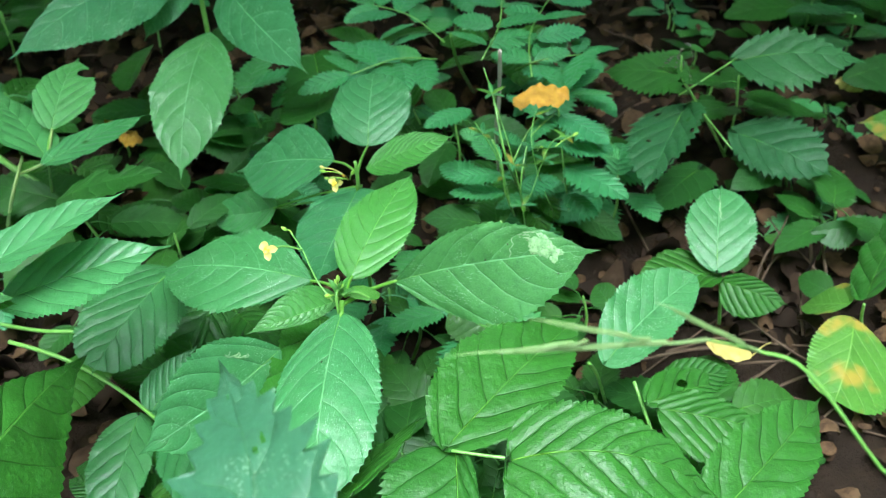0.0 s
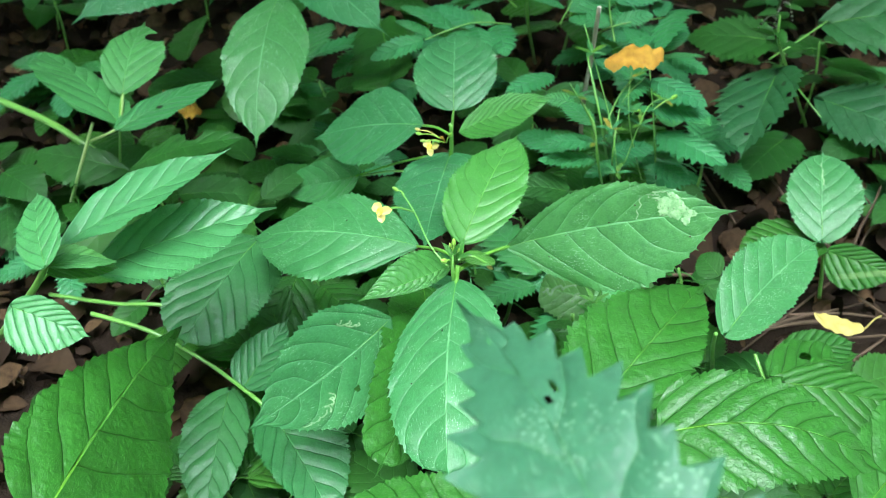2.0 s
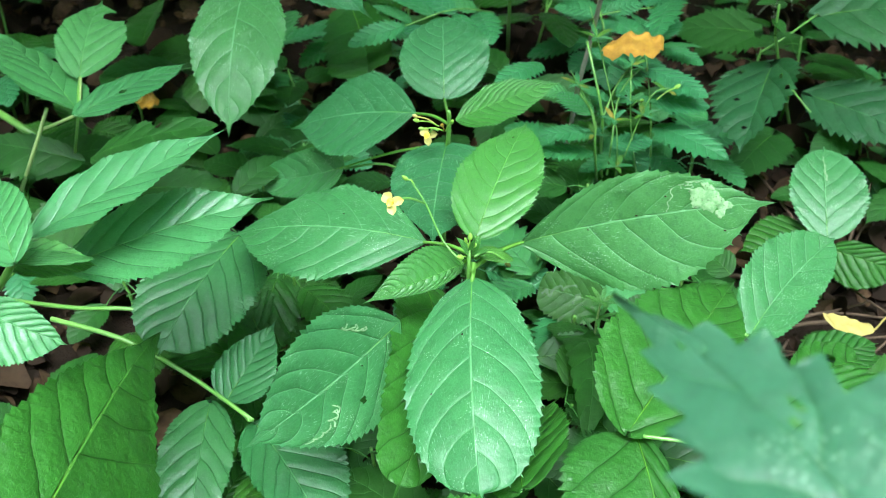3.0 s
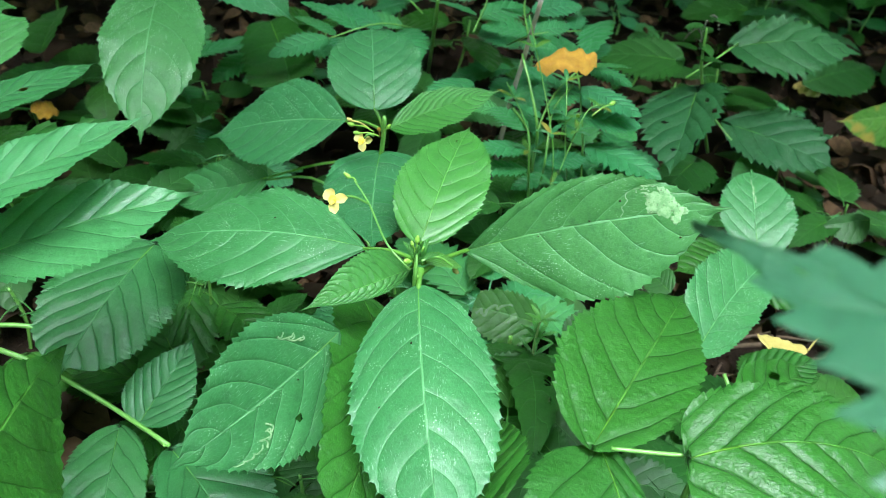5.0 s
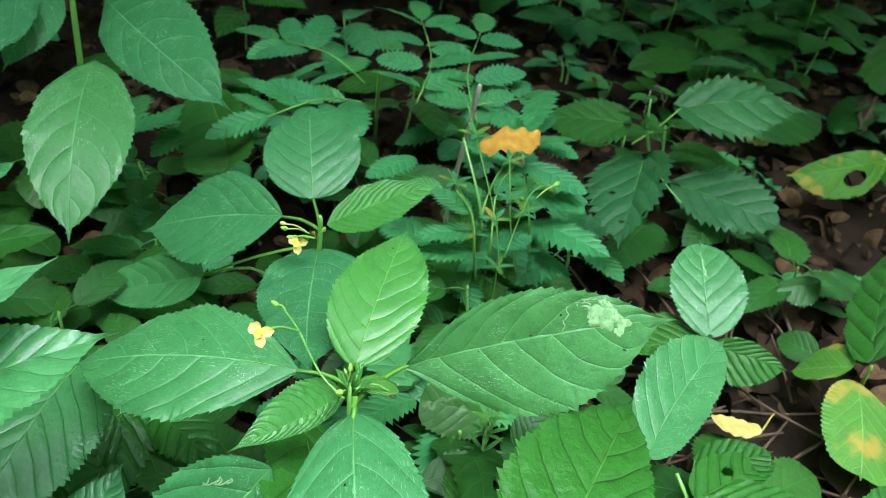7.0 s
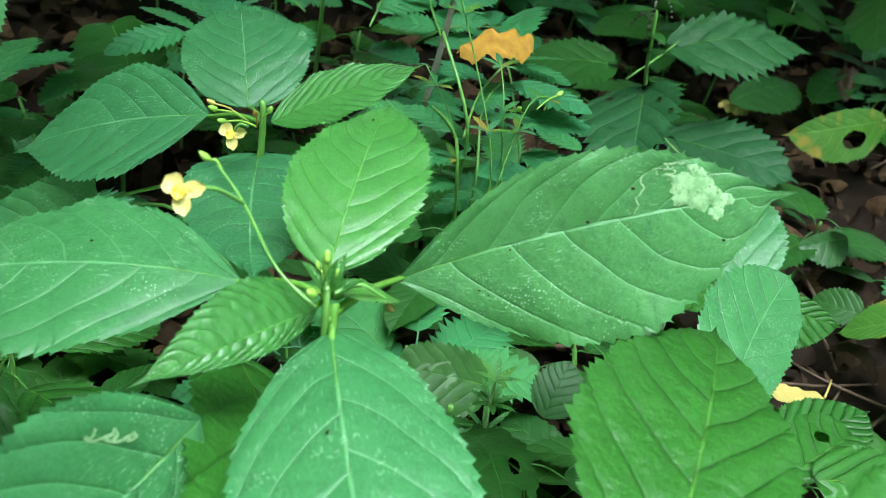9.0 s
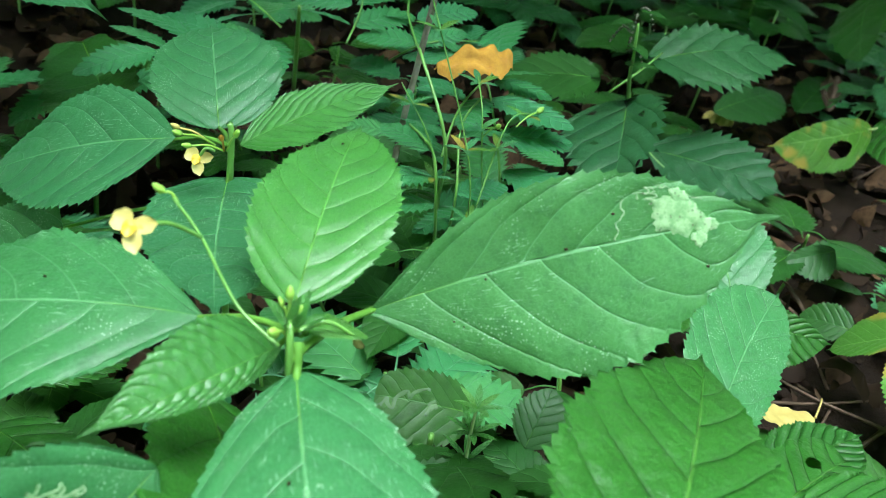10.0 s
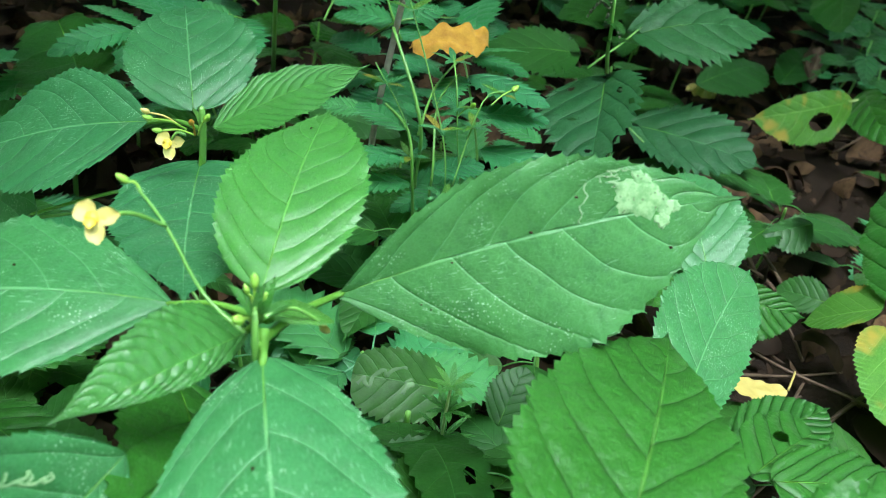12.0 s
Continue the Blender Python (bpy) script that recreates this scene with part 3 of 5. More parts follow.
mine(plant_a, leaf_a1, 14, 0.00030, 0.016, 16, (0.70, -0.74), (0.70, -0.52))
mine(plant_a, leaf_a8, 18, 0.00040, 0.034, 21, (0.53, -0.36), (0.60, -0.60))
mine(plant_a, leaf_a8, 16, 0.00038, 0.018, 22, (0.60, -0.58), (0.75, -0.86))
mine(plant_a, leaf_a8, 26, 0.00042, 0.034, 23, (0.30, 0.70), (0.18, 0.44))

for blade, u, v, r in ((leaf_a1, 0.20, 0.48, 0.0003), (leaf_a1, 0.22, 0.54, 0.00025), (leaf_a1, 0.49, -0.05, 0.0004), (leaf_a1, 0.61, -0.40, 0.0004), (leaf_a1, 0.80, 0.60, 0.0004), (leaf_a1, 0.295, 0.05, 0.0003), (leaf_a2, 0.325, 0.137, 0.0004), (leaf_a2, 0.565, 0.6, 0.0003), (leaf_a3, 0.4, 0.3, 0.0004), (leaf_a4, 0.78, -0.19, 0.0004), (leaf_a8, 0.3, -0.1, 0.0003)):
    c = blade.at(u, v, 0.0004)
    ring = [c + (blade.axis * math.cos(j * 1.2566) * 1.5 + blade.side * math.sin(j * 1.2566)) * r * (0.7 + 0.3 * (j % 2)) for j in range(5)]
    put("crumb", mesh_from(ring + [c + blade.up * r * 0.8], [(j, (j + 1) % 5, 5) for j in range(5)] + [(4, 3, 2, 1, 0)], MAT["litter"]), plant_a, "tiny dark crumb of dirt")

plant_b = thing("small_balsam", (-0.040, 0.380, 0.03), "small balsam with rounded leaves and tiny yellow flowers", "plant", "balsam plants")
stalk(plant_b, [(-0.040, 0.382, 0.02), (-0.043, 0.372, 0.10), (-0.0431, 0.3647, 0.1530), (-0.0439, 0.3650, 0.1600)], 0.0014, 0.0008)
leaf_b1 = leaf(plant_b, "balsam", (-0.0420, 0.4167, 0.1320), (-0.0408, 0.4707, 0.1483), (0.0238, 0.0224), 7.2, bow=0.069, fold=-0.023, bend=0.003, peak=0.492, sharp=1.00, stem=(-0.0431, 0.3647, 0.1530))
leaf_b2 = leaf(plant_b, "balsam", (-0.0567, 0.3869, 0.1439), (-0.1197, 0.4223, 0.1104), (0.0198, 0.0252), 30.4, bow=0.042, fold=0.151, bend=0.023, peak=0.415, sharp=2.05, stem=(-0.0431, 0.3647, 0.1530))
leaf_b3 = leaf(plant_b, "young", (-0.0395, 0.3749, 0.1481), (0.0056, 0.3733, 0.1698), (0.0152, 0.0122), -5.9, bow=0.025, fold=0.037, bend=-0.000, peak=0.442, sharp=1.72, wave=.025, mat="young", pairs=12, relief=0.008)
leaf_b5 = leaf(plant_b, "balsam", (-0.0437, 0.3666, 0.1407), (-0.0540, 0.2797, 0.1591), (0.0196, 0.0245), -2.9, bow=-0.013, fold=0.099, bend=0.017, peak=0.414, sharp=1.46, stem=(-0.0427, 0.3648, 0.1500))
leaf_b4 = leaf(plant_b, "balsam", (-0.0906, 0.3864, 0.1135), (-0.1389, 0.4236, 0.0758), (0.0127, 0.0118), 50.9, bow=-0.039, fold=0.256, bend=-0.013, peak=0.424, sharp=0.60, stem=(-0.0477, 0.4218, 0.1000))
flower(plant_b, (-0.0532, 0.3537, 0.1550), (-0.0485, 0.3525, 0.1580), 0.0046)
bud(plant_b, (-0.0496, 0.3575, 0.1580), (-0.0576, 0.3541, 0.1640), 0.0008, "petal")
bud(plant_b, (-0.0482, 0.3559, 0.1580), (-0.0569, 0.3524, 0.1630), 0.0009)
bud(plant_b, (-0.0462, 0.3526, 0.1580), (-0.0473, 0.3476, 0.1640), 0.0008, "orange")
bud(plant_b, (-0.0462, 0.3526, 0.1580), (-0.0548, 0.3497, 0.1610), 0.0008)
bud(plant_b, (-0.0454, 0.3526, 0.1580), (-0.0437, 0.3494, 0.1640), 0.0009)
stalk(plant_b, [(-0.042, 0.375, 0.08), (-0.0651, 0.4157, 0.0900), (-0.0915, 0.3957, 0.1050)], 0.0008, 0.0006, name="petiole")

plant_c = thing("small_balsam", (-0.165, 0.57, 0.0), "tall small balsam with large drooping toothed leaves", "plant", "balsam plants")
stalk(plant_c, [(-0.165, 0.575, -0.01), (-0.163, 0.570, 0.10), (-0.162, 0.565, 0.175)], 0.0025, 0.0016)
leaf_c1 = leaf(plant_c, "balsam", (-0.1449, 0.5105, 0.1517), (-0.1496, 0.4128, 0.1105), (0.0224, 0.0272), -6.0, bow=0.123, fold=0.059, bend=0.002, peak=0.528, sharp=1.85)
leaf_c2 = leaf(plant_c, "balsam", (-0.1448, 0.5597, 0.1640), (-0.0765, 0.4583, 0.1520), (0.0196, 0.0273), -39.5, bow=0.086, fold=0.041, bend=0.010, peak=0.488, sharp=1.85)
leaf_c3 = leaf(plant_c, "balsam", (-0.1849, 0.5859, 0.1600), (-0.2689, 0.4976, 0.1400), (0.0160, 0.0386), 16, bow=.08)
leaf_c4 = leaf(plant_c, "balsam", (-0.1799, 0.6076, 0.1500), (-0.1966, 0.5365, 0.1300), (0.0144, 0.0159), 22, bow=.08)
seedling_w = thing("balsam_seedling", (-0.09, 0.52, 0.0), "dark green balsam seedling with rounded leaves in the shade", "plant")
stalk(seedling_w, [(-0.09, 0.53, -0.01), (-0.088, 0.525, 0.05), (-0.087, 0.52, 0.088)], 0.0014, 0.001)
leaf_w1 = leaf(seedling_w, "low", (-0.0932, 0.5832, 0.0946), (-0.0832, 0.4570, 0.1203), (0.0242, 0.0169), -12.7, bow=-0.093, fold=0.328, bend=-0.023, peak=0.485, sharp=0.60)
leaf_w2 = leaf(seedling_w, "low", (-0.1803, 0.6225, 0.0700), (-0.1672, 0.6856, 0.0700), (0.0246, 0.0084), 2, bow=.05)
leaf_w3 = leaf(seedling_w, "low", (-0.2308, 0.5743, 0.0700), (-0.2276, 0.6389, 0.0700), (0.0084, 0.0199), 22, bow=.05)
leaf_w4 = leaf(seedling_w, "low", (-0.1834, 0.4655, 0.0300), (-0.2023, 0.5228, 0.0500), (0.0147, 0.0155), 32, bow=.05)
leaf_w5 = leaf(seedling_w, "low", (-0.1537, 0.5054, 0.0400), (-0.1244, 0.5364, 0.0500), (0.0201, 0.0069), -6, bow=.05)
plant_l = thing("raspberry_shoot", (-0.2761, 0.4341, 0.0500), "young raspberry shoot with three insect-bitten leaflets", "plant", "raspberry shoots")
stalk(plant_l, [(-0.2761, 0.4341, 0.0500), (-0.2478, 0.4069, 0.1000), (-0.2333, 0.4101, 0.1300)], 0.0012, 0.0009, "pale_stem")
stalk(plant_l, [(-0.2413, 0.4134, 0.1150), (-0.2225, 0.4002, 0.1300), (-0.2155, 0.4012, 0.1350), (-0.2191, 0.4247, 0.1380)], 0.0009, 0.0007, "pale_stem", "petiole")
stalk(plant_l, [(-0.2149, 0.4007, 0.1350), (-0.2252, 0.4156, 0.1100), (-0.2371, 0.4311, 0.0800)], 0.0007, 0.0009, "stem")
leaf_l1 = leaf(plant_l, "rasp", (-0.2209, 0.4280, 0.1362), (-0.2223, 0.4917, 0.1449), (0.0201, 0.0143), -2.3, bow=0.060, fold=0.101, bend=-0.013, peak=0.412, sharp=1.52, holes=((.70, .80, .07, .45),), mat="mint", stem=(-0.2149, 0.4007, 0.1350))
leaf_l2 = leaf(plant_l, "rasp", (-0.2134, 0.3935, 0.1369), (-0.1695, 0.4374, 0.1391), (0.0178, 0.0101), 6.2, bow=0.042, fold=0.096, bend=0.011, peak=0.384, sharp=1.37, mat="balsam", holes=((.38, .12, .03, .12),))
leaf_l3 = leaf(plant_l, "rasp", (-0.2162, 0.4016, 0.1350), (-0.2826, 0.4806, 0.1300), (0.0138, 0.0288), -28, bow=.05, mat="mint", stem=(-0.2149, 0.4007, 0.1350))
leaf_l4 = leaf(plant_l, "low", (-0.2093, 0.3839, 0.1200), (-0.1466, 0.3805, 0.1410), (0.0167, 0.0103), -2, bow=.05, holes=((.58, -.85, .08, .5),))
leaf_l5 = leaf(plant_l, "low", (-0.2259, 0.4203, 0.0900), (-0.2858, 0.4384, 0.0900), (0.0081, 0.0178), 24, bow=.05)
cane = thing("bramble_cane", (-0.3020, 0.4887, 0.0800), "thick pale green stem leaning through the undergrowth", "cane")
stalk(cane, [(-0.3654, 0.5197, 0.0850), (-0.3016, 0.4875, 0.0800), (-0.2700, 0.4668, 0.0750), (-0.2356, 0.4625, 0.0500)], 0.0024, 0.0020, "stem", sides=8)

plant_d = thing("raspberry_shoot", (-0.2677, 0.3629, 0.0400), "raspberry shoot with long bright green folded leaflets", "plant", "raspberry shoots")
stalk(plant_d, [(-0.2914, 0.3166, 0.0400), (-0.2135, 0.2438, 0.1500), (-0.1837, 0.2255, 0.1900), (-0.1722, 0.2211, 0.2070)], 0.0016, 0.0010)
stalk(plant_d, [(-0.1837, 0.2255, 0.1900), (-0.1752, 0.2330, 0.1950), (-0.1653, 0.2376, 0.1900)], 0.0008, 0.0007, name="petiole")
leaf_d1 = leaf(plant_d, "rasp", (-0.1774, 0.2432, 0.1949), (-0.1216, 0.2732, 0.2137), (0.0140, 0.0143), 5.6, bow=0.015, fold=0.180, bend=0.003, peak=0.454, sharp=2.07, mat="mint", relief=0.003)
leaf_d2 = leaf(plant_d, "rasp", (-0.1729, 0.2477, 0.1779), (-0.1078, 0.2692, 0.1887), (0.0210, 0.0140), -6.0, bow=0.040, fold=0.155, bend=0.003, peak=0.464, sharp=2.26, mat="mint", relief=0.003)
leaf_d3 = leaf(plant_d, "rasp", (-0.1691, 0.2141, 0.2120), (-0.1837, 0.2505, 0.2120), (0.0083, 0.0074), 20, bow=.06, mat="mint")
leaf_d4 = leaf(plant_d, "rasp", (-0.1815, 0.2082, 0.2000), (-0.1569, 0.2027, 0.1920), (0.0121, 0.0065), -30, bow=.06, mat="mint")
leaf_d5 = leaf(plant_d, "rasp", (-0.1720, 0.2214, 0.2050), (-0.1593, 0.2399, 0.1900), (0.0124, 0.0079), 10, bow=.06, mat="mint")
leaf_d6 = leaf(plant_d, "rasp", (-0.1779, 0.2275, 0.2000), (-0.1568, 0.2357, 0.1900), (0.0077, 0.0087), -6, bow=.06, mat="mint")
plant_g = thing("raspberry_shoot", (-0.1860, 0.3334, 0.0400), "raspberry shoot with broad green leaflets under the balsam", "plant", "raspberry shoots")
stalk(plant_g, [(-0.2045, 0.2901, 0.1100), (-0.1742, 0.2788, 0.1100), (-0.1492, 0.2691, 0.1000), (-0.1212, 0.2462, 0.1000)], 0.0011, 0.0009)
stalk(plant_g, [(-0.2581, 0.3513, 0.0600), (-0.2080, 0.3203, 0.0850), (-0.1821, 0.3145, 0.0900), (-0.1608, 0.3157, 0.0800)], 0.0011, 0.0009)
stalk(plant_g, [(-0.1333, 0.2590, 0.0950), (-0.1261, 0.2513, 0.0980), (-0.1225, 0.2460, 0.1000)], 0.0006, 0.0006, name="petiole")
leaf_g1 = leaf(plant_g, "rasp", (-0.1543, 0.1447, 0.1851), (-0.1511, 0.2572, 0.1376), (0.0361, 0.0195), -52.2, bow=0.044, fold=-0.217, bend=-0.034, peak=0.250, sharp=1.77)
leaf_g2 = leaf(plant_g, "rasp", (-0.1326, 0.3235, 0.1246), (-0.1574, 0.2644, 0.1158), (0.0240, 0.0237), 2.4, bow=0.059, fold=-0.026, bend=0.008, peak=0.454, sharp=0.68, mat="shaded_mint", relief=0.0026)
leaf_g3 = leaf(plant_g, "rasp", (-0.1400, 0.2600, 0.0931), (-0.1407, 0.1996, 0.0832), (0.0152, 0.0126), 6.0, bow=0.045, fold=0.060, bend=0.012, peak=0.428, sharp=1.39, mat="shaded_mint", relief=0.0026)
leaf_g4 = leaf(plant_g, "rasp", (-0.1209, 0.2491, 0.0938), (-0.0879, 0.1958, 0.0888), (0.0142, 0.0217), 0.5, bow=0.049, fold=0.057, bend=-0.014, peak=0.387, sharp=1.29, mat="shaded_mint", relief=0.0026)
leaf_g5 = leaf(plant_g, "rasp", (-0.1326, 0.2586, 0.0974), (-0.1155, 0.2877, 0.1096), (0.0133, 0.0124), 0.1, bow=0.043, fold=0.048, bend=0.026, peak=0.330, sharp=1.56, mat="shaded_mint", relief=0.0026)
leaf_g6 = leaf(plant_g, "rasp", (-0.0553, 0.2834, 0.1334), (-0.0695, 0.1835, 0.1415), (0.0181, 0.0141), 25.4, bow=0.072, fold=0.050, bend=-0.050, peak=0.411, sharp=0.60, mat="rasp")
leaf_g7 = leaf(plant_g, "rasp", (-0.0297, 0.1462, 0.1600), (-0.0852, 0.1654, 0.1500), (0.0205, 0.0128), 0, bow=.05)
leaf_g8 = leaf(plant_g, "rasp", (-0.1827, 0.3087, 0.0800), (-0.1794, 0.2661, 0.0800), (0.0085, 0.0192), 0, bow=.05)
plant_h = thing("raspberry_shoot", (0.015, 0.185, 0.045), "raspberry shoot with glossy quilted leaflets", "plant", "raspberry shoots")
stalk(plant_h, [(0.03, 0.17, 0.04), (0.025, 0.178, 0.12), (0.0270, 0.1833, 0.1680)], 0.0014, 0.001)
stalk(plant_h, [(0.0274, 0.1833, 0.1680), (0.0157, 0.1848, 0.1680), (0.0030, 0.1877, 0.1670)], 0.0007, 0.0006, "stem", "petiole")
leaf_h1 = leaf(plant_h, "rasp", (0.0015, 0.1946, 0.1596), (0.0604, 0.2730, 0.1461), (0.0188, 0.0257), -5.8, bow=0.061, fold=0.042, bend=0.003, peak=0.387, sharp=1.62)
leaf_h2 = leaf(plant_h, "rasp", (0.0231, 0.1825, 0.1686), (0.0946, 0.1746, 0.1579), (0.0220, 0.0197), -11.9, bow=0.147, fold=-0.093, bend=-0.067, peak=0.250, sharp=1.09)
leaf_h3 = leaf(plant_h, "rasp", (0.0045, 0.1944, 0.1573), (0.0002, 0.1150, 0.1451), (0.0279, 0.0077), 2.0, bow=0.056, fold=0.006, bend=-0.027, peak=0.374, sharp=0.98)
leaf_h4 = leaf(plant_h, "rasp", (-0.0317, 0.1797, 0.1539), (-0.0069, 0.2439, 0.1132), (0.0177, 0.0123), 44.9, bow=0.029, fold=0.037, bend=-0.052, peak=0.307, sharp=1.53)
plant_i = thing("bramble_shoot", (0.1684, 0.3848, 0.0400), "bramble shoot with rounded leaflets and a pale leaf mine", "plant", "bramble shoots")
stalk(plant_i, [(0.1617, 0.3673, 0.0400), (0.1597, 0.3726, 0.0600), (0.1565, 0.3749, 0.0740)], 0.0011, 0.0008)
stalk(plant_i, [(0.0830, 0.2939, 0.0600), (0.0723, 0.2781, 0.1000), (0.0617, 0.2543, 0.1360)], 0.0011, 0.0008)
leaf_i1 = leaf(plant_i, "rasp", (0.0743, 0.2724, 0.1166), (0.1261, 0.3232, 0.1229), (0.0146, 0.0187), -26.3, bow=0.015, fold=-0.067, bend=-0.036, peak=0.486, sharp=1.20, mat="balsam", relief=0.003)
leaf_i2 = leaf(plant_i, "turning", (0.1526, 0.3688, 0.0819), (0.1628, 0.4203, 0.1015), (0.0211, 0.0181), 6.2, bow=0.064, fold=0.073, bend=-0.018, peak=0.481, sharp=1.18, mat="balsam", relief=0.0012)
leaf_i3 = leaf(plant_i, "rasp", (0.1569, 0.3672, 0.0750), (0.1882, 0.3488, 0.0750), (0.0158, 0.0082), -48, bow=.05)
leaf_i4 = leaf(plant_i, "rasp", (0.1554, 0.3729, 0.0750), (0.1040, 0.3601, 0.0800), (0.0205, 0.0129), 0, bow=.05)
leaf_i5 = leaf(plant_i, "low", (0.0851, 0.3234, 0.1000), (0.0790, 0.3385, 0.1000), (0.0075, 0.0073), 36, bow=.05)
mine(plant_i, leaf_i2, 12, 0.0006, 0.015, 31, (0.86, -0.06), (0.57, 0.08))
plant_j = thing("bramble_shoot", (0.11, 0.25, 0.05), "low bramble shoot with holes in its leaflets", "plant", "bramble shoots")
stalk(plant_j, [(0.115, 0.235, 0.04), (0.10, 0.243, 0.08), (0.0874, 0.2694, 0.1060)], 0.0011, 0.0008)
leaf_j1 = leaf(plant_j, "rasp", (0.1028, 0.2743, 0.0921), (0.1352, 0.2795, 0.1018), (0.0134, 0.0133), 4.4, bow=0.047, fold=0.051, bend=-0.007, peak=0.429, sharp=1.28, holes=((.24, .45, .045, .15), (.62, .5, .035, .13)))
leaf_j2 = leaf(plant_j, "rasp", (0.0965, 0.2544, 0.1050), (0.1465, 0.2481, 0.0960), (0.0227, 0.0111), -14, bow=.05)
leaf_j3 = leaf(plant_j, "rasp", (0.0953, 0.1770, 0.1350), (0.1633, 0.2492, 0.1200), (0.0174, 0.0175), -20, bow=.05)
leaf_j4 = leaf(plant_j, "rasp", (0.0924, 0.2579, 0.1050), (0.1390, 0.2785, 0.0950), (0.0076, 0.0136), 0, bow=.05, holes=((.4, -.3, .06, .15),))
plant_k = thing("bramble_shoot", (0.2552, 0.3568, 0.0400), "bramble shoot with leaflets turning yellow", "plant", "bramble shoots")
stalk(plant_k, [(0.2440, 0.3527, 0.0400), (0.2267, 0.3405, 0.0700), (0.2207, 0.3356, 0.0890)], 0.0011, 0.0008)
leaf_k1 = leaf(plant_k, "turning", (0.2203, 0.3375, 0.0752), (0.1958, 0.2874, 0.0663), (0.0192, 0.0300), 18.1, bow=0.013, fold=-0.180, bend=-0.026, peak=0.553, sharp=0.79)
leaf_k2 = leaf(plant_k, "turning", (0.2178, 0.3427, 0.0818), (0.2024, 0.3628, 0.0594), (0.0192, 0.0105), 9.8, bow=0.034, fold=0.028, bend=-0.012, peak=0.402, sharp=1.17)
leaf_k3 = leaf(plant_k, "rasp", (0.2226, 0.3386, 0.0900), (0.2862, 0.4201, 0.1000), (0.0195, 0.0171), 50, bow=.05)
leaf_k4 = leaf(plant_k, "low", (0.2590, 0.4324, 0.0600), (0.2306, 0.4325, 0.0550), (0.0050, 0.0133), 42, bow=.05)
leaf_k5 = leaf(plant_k, "low", (0.2245, 0.3724, 0.0600), (0.2115, 0.3917, 0.0550), (0.0092, 0.0081), 48, bow=.05)
seedling_m = thing("balsam_seedling", (0.018, 0.325, 0.03), "dark low balsam seedling with mined leaves in the shade", "plant")
stalk(seedling_m, [(0.018, 0.33, 0.02), (0.0185, 0.328, 0.05), (0.018, 0.327, 0.070)], 0.0014, 0.001)
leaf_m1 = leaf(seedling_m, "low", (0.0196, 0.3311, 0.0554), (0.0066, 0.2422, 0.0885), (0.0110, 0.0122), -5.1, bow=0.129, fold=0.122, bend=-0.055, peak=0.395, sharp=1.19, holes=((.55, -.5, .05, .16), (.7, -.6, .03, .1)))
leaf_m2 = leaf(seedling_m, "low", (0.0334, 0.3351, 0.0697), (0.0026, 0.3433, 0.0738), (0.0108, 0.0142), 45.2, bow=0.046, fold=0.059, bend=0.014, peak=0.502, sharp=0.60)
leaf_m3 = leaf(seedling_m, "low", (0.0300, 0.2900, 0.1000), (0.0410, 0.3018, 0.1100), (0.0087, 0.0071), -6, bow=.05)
mine(seedling_m, leaf_m2, 10, 0.0009, 0.13, 41, (0.85, -0.30), (0.40, 0.30), mat="old_mine")
mine(seedling_m, leaf_m2, 8, 0.0008, 0.12, 42, (0.40, 0.30), (0.55, -0.30), mat="old_mine")
plant_n = thing("stinging_nettle", (0.2219, 0.5800, 0.0200), "stinging nettle with coarsely toothed dark green leaves", "plant")
stalk(plant_n, [(0.2247, 0.5577, 0.0000), (0.1971, 0.5390, 0.0500), (0.1584, 0.4966, 0.1150), (0.1437, 0.4765, 0.1400), (0.1405, 0.4745, 0.1560)], 0.0013, 0.0006)
stalk(plant_n, [(0.1523, 0.5039, 0.1100), (0.1671, 0.5067, 0.1200), (0.1936, 0.5313, 0.1210)], 0.0006, 0.0005, name="petiole")
stalk(plant_n, [(0.1737, 0.5142, 0.0900), (0.1877, 0.5093, 0.0750), (0.1942, 0.4997, 0.0700)], 0.0006, 0.0005, name="petiole")
for i in range(7):
    a, h = i * 2.4, 0.135 + 0.005 * i
    c = Vector((0.1424, 0.4799, 0.1550)) + Vector((0, 0, h - 0.155))
    d = Vector((math.cos(a), math.sin(a), -0.1))
    leaf(plant_n, "nettle", c + d * 0.002, c + d * (0.018 - 0.001 * i), 0.0035, 0, mat="low", name="young_leaf")
tv, tf, pick = [], [], random.Random(8)
for i in range(6):
    a, at = i * 1.05, Vector((0.1420, 0.4800, 0.140 + 0.004 * i))
    for k in range(9):
        at = at + Vector((math.cos(a) * 0.0011, math.sin(a) * 0.0011, 0.0014 - 0.0005 * k + pick.uniform(-0.0004, 0.0004)))
        r, n = pick.uniform(0.0006, 0.0011), len(tv)
        tv += [at + Vector(d) * r for d in ((1, 0, 0), (0, 1, 0), (-1, 0, 0), (0, -1, 0), (0, 0, 1), (0, 0, -1))]
        tf += [(n + p, n + (p + 1) % 4, n + q) if q == 4 else (n + (p + 1) % 4, n + p, n + q) for p in range(4) for q in (4, 5)]
put("flower_tassel", mesh_from(tv, tf, MAT["tassel"]), plant_n, "grey-green beaded flower tassels")
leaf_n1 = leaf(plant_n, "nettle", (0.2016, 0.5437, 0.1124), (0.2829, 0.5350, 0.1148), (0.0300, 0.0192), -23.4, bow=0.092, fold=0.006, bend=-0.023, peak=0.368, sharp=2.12)
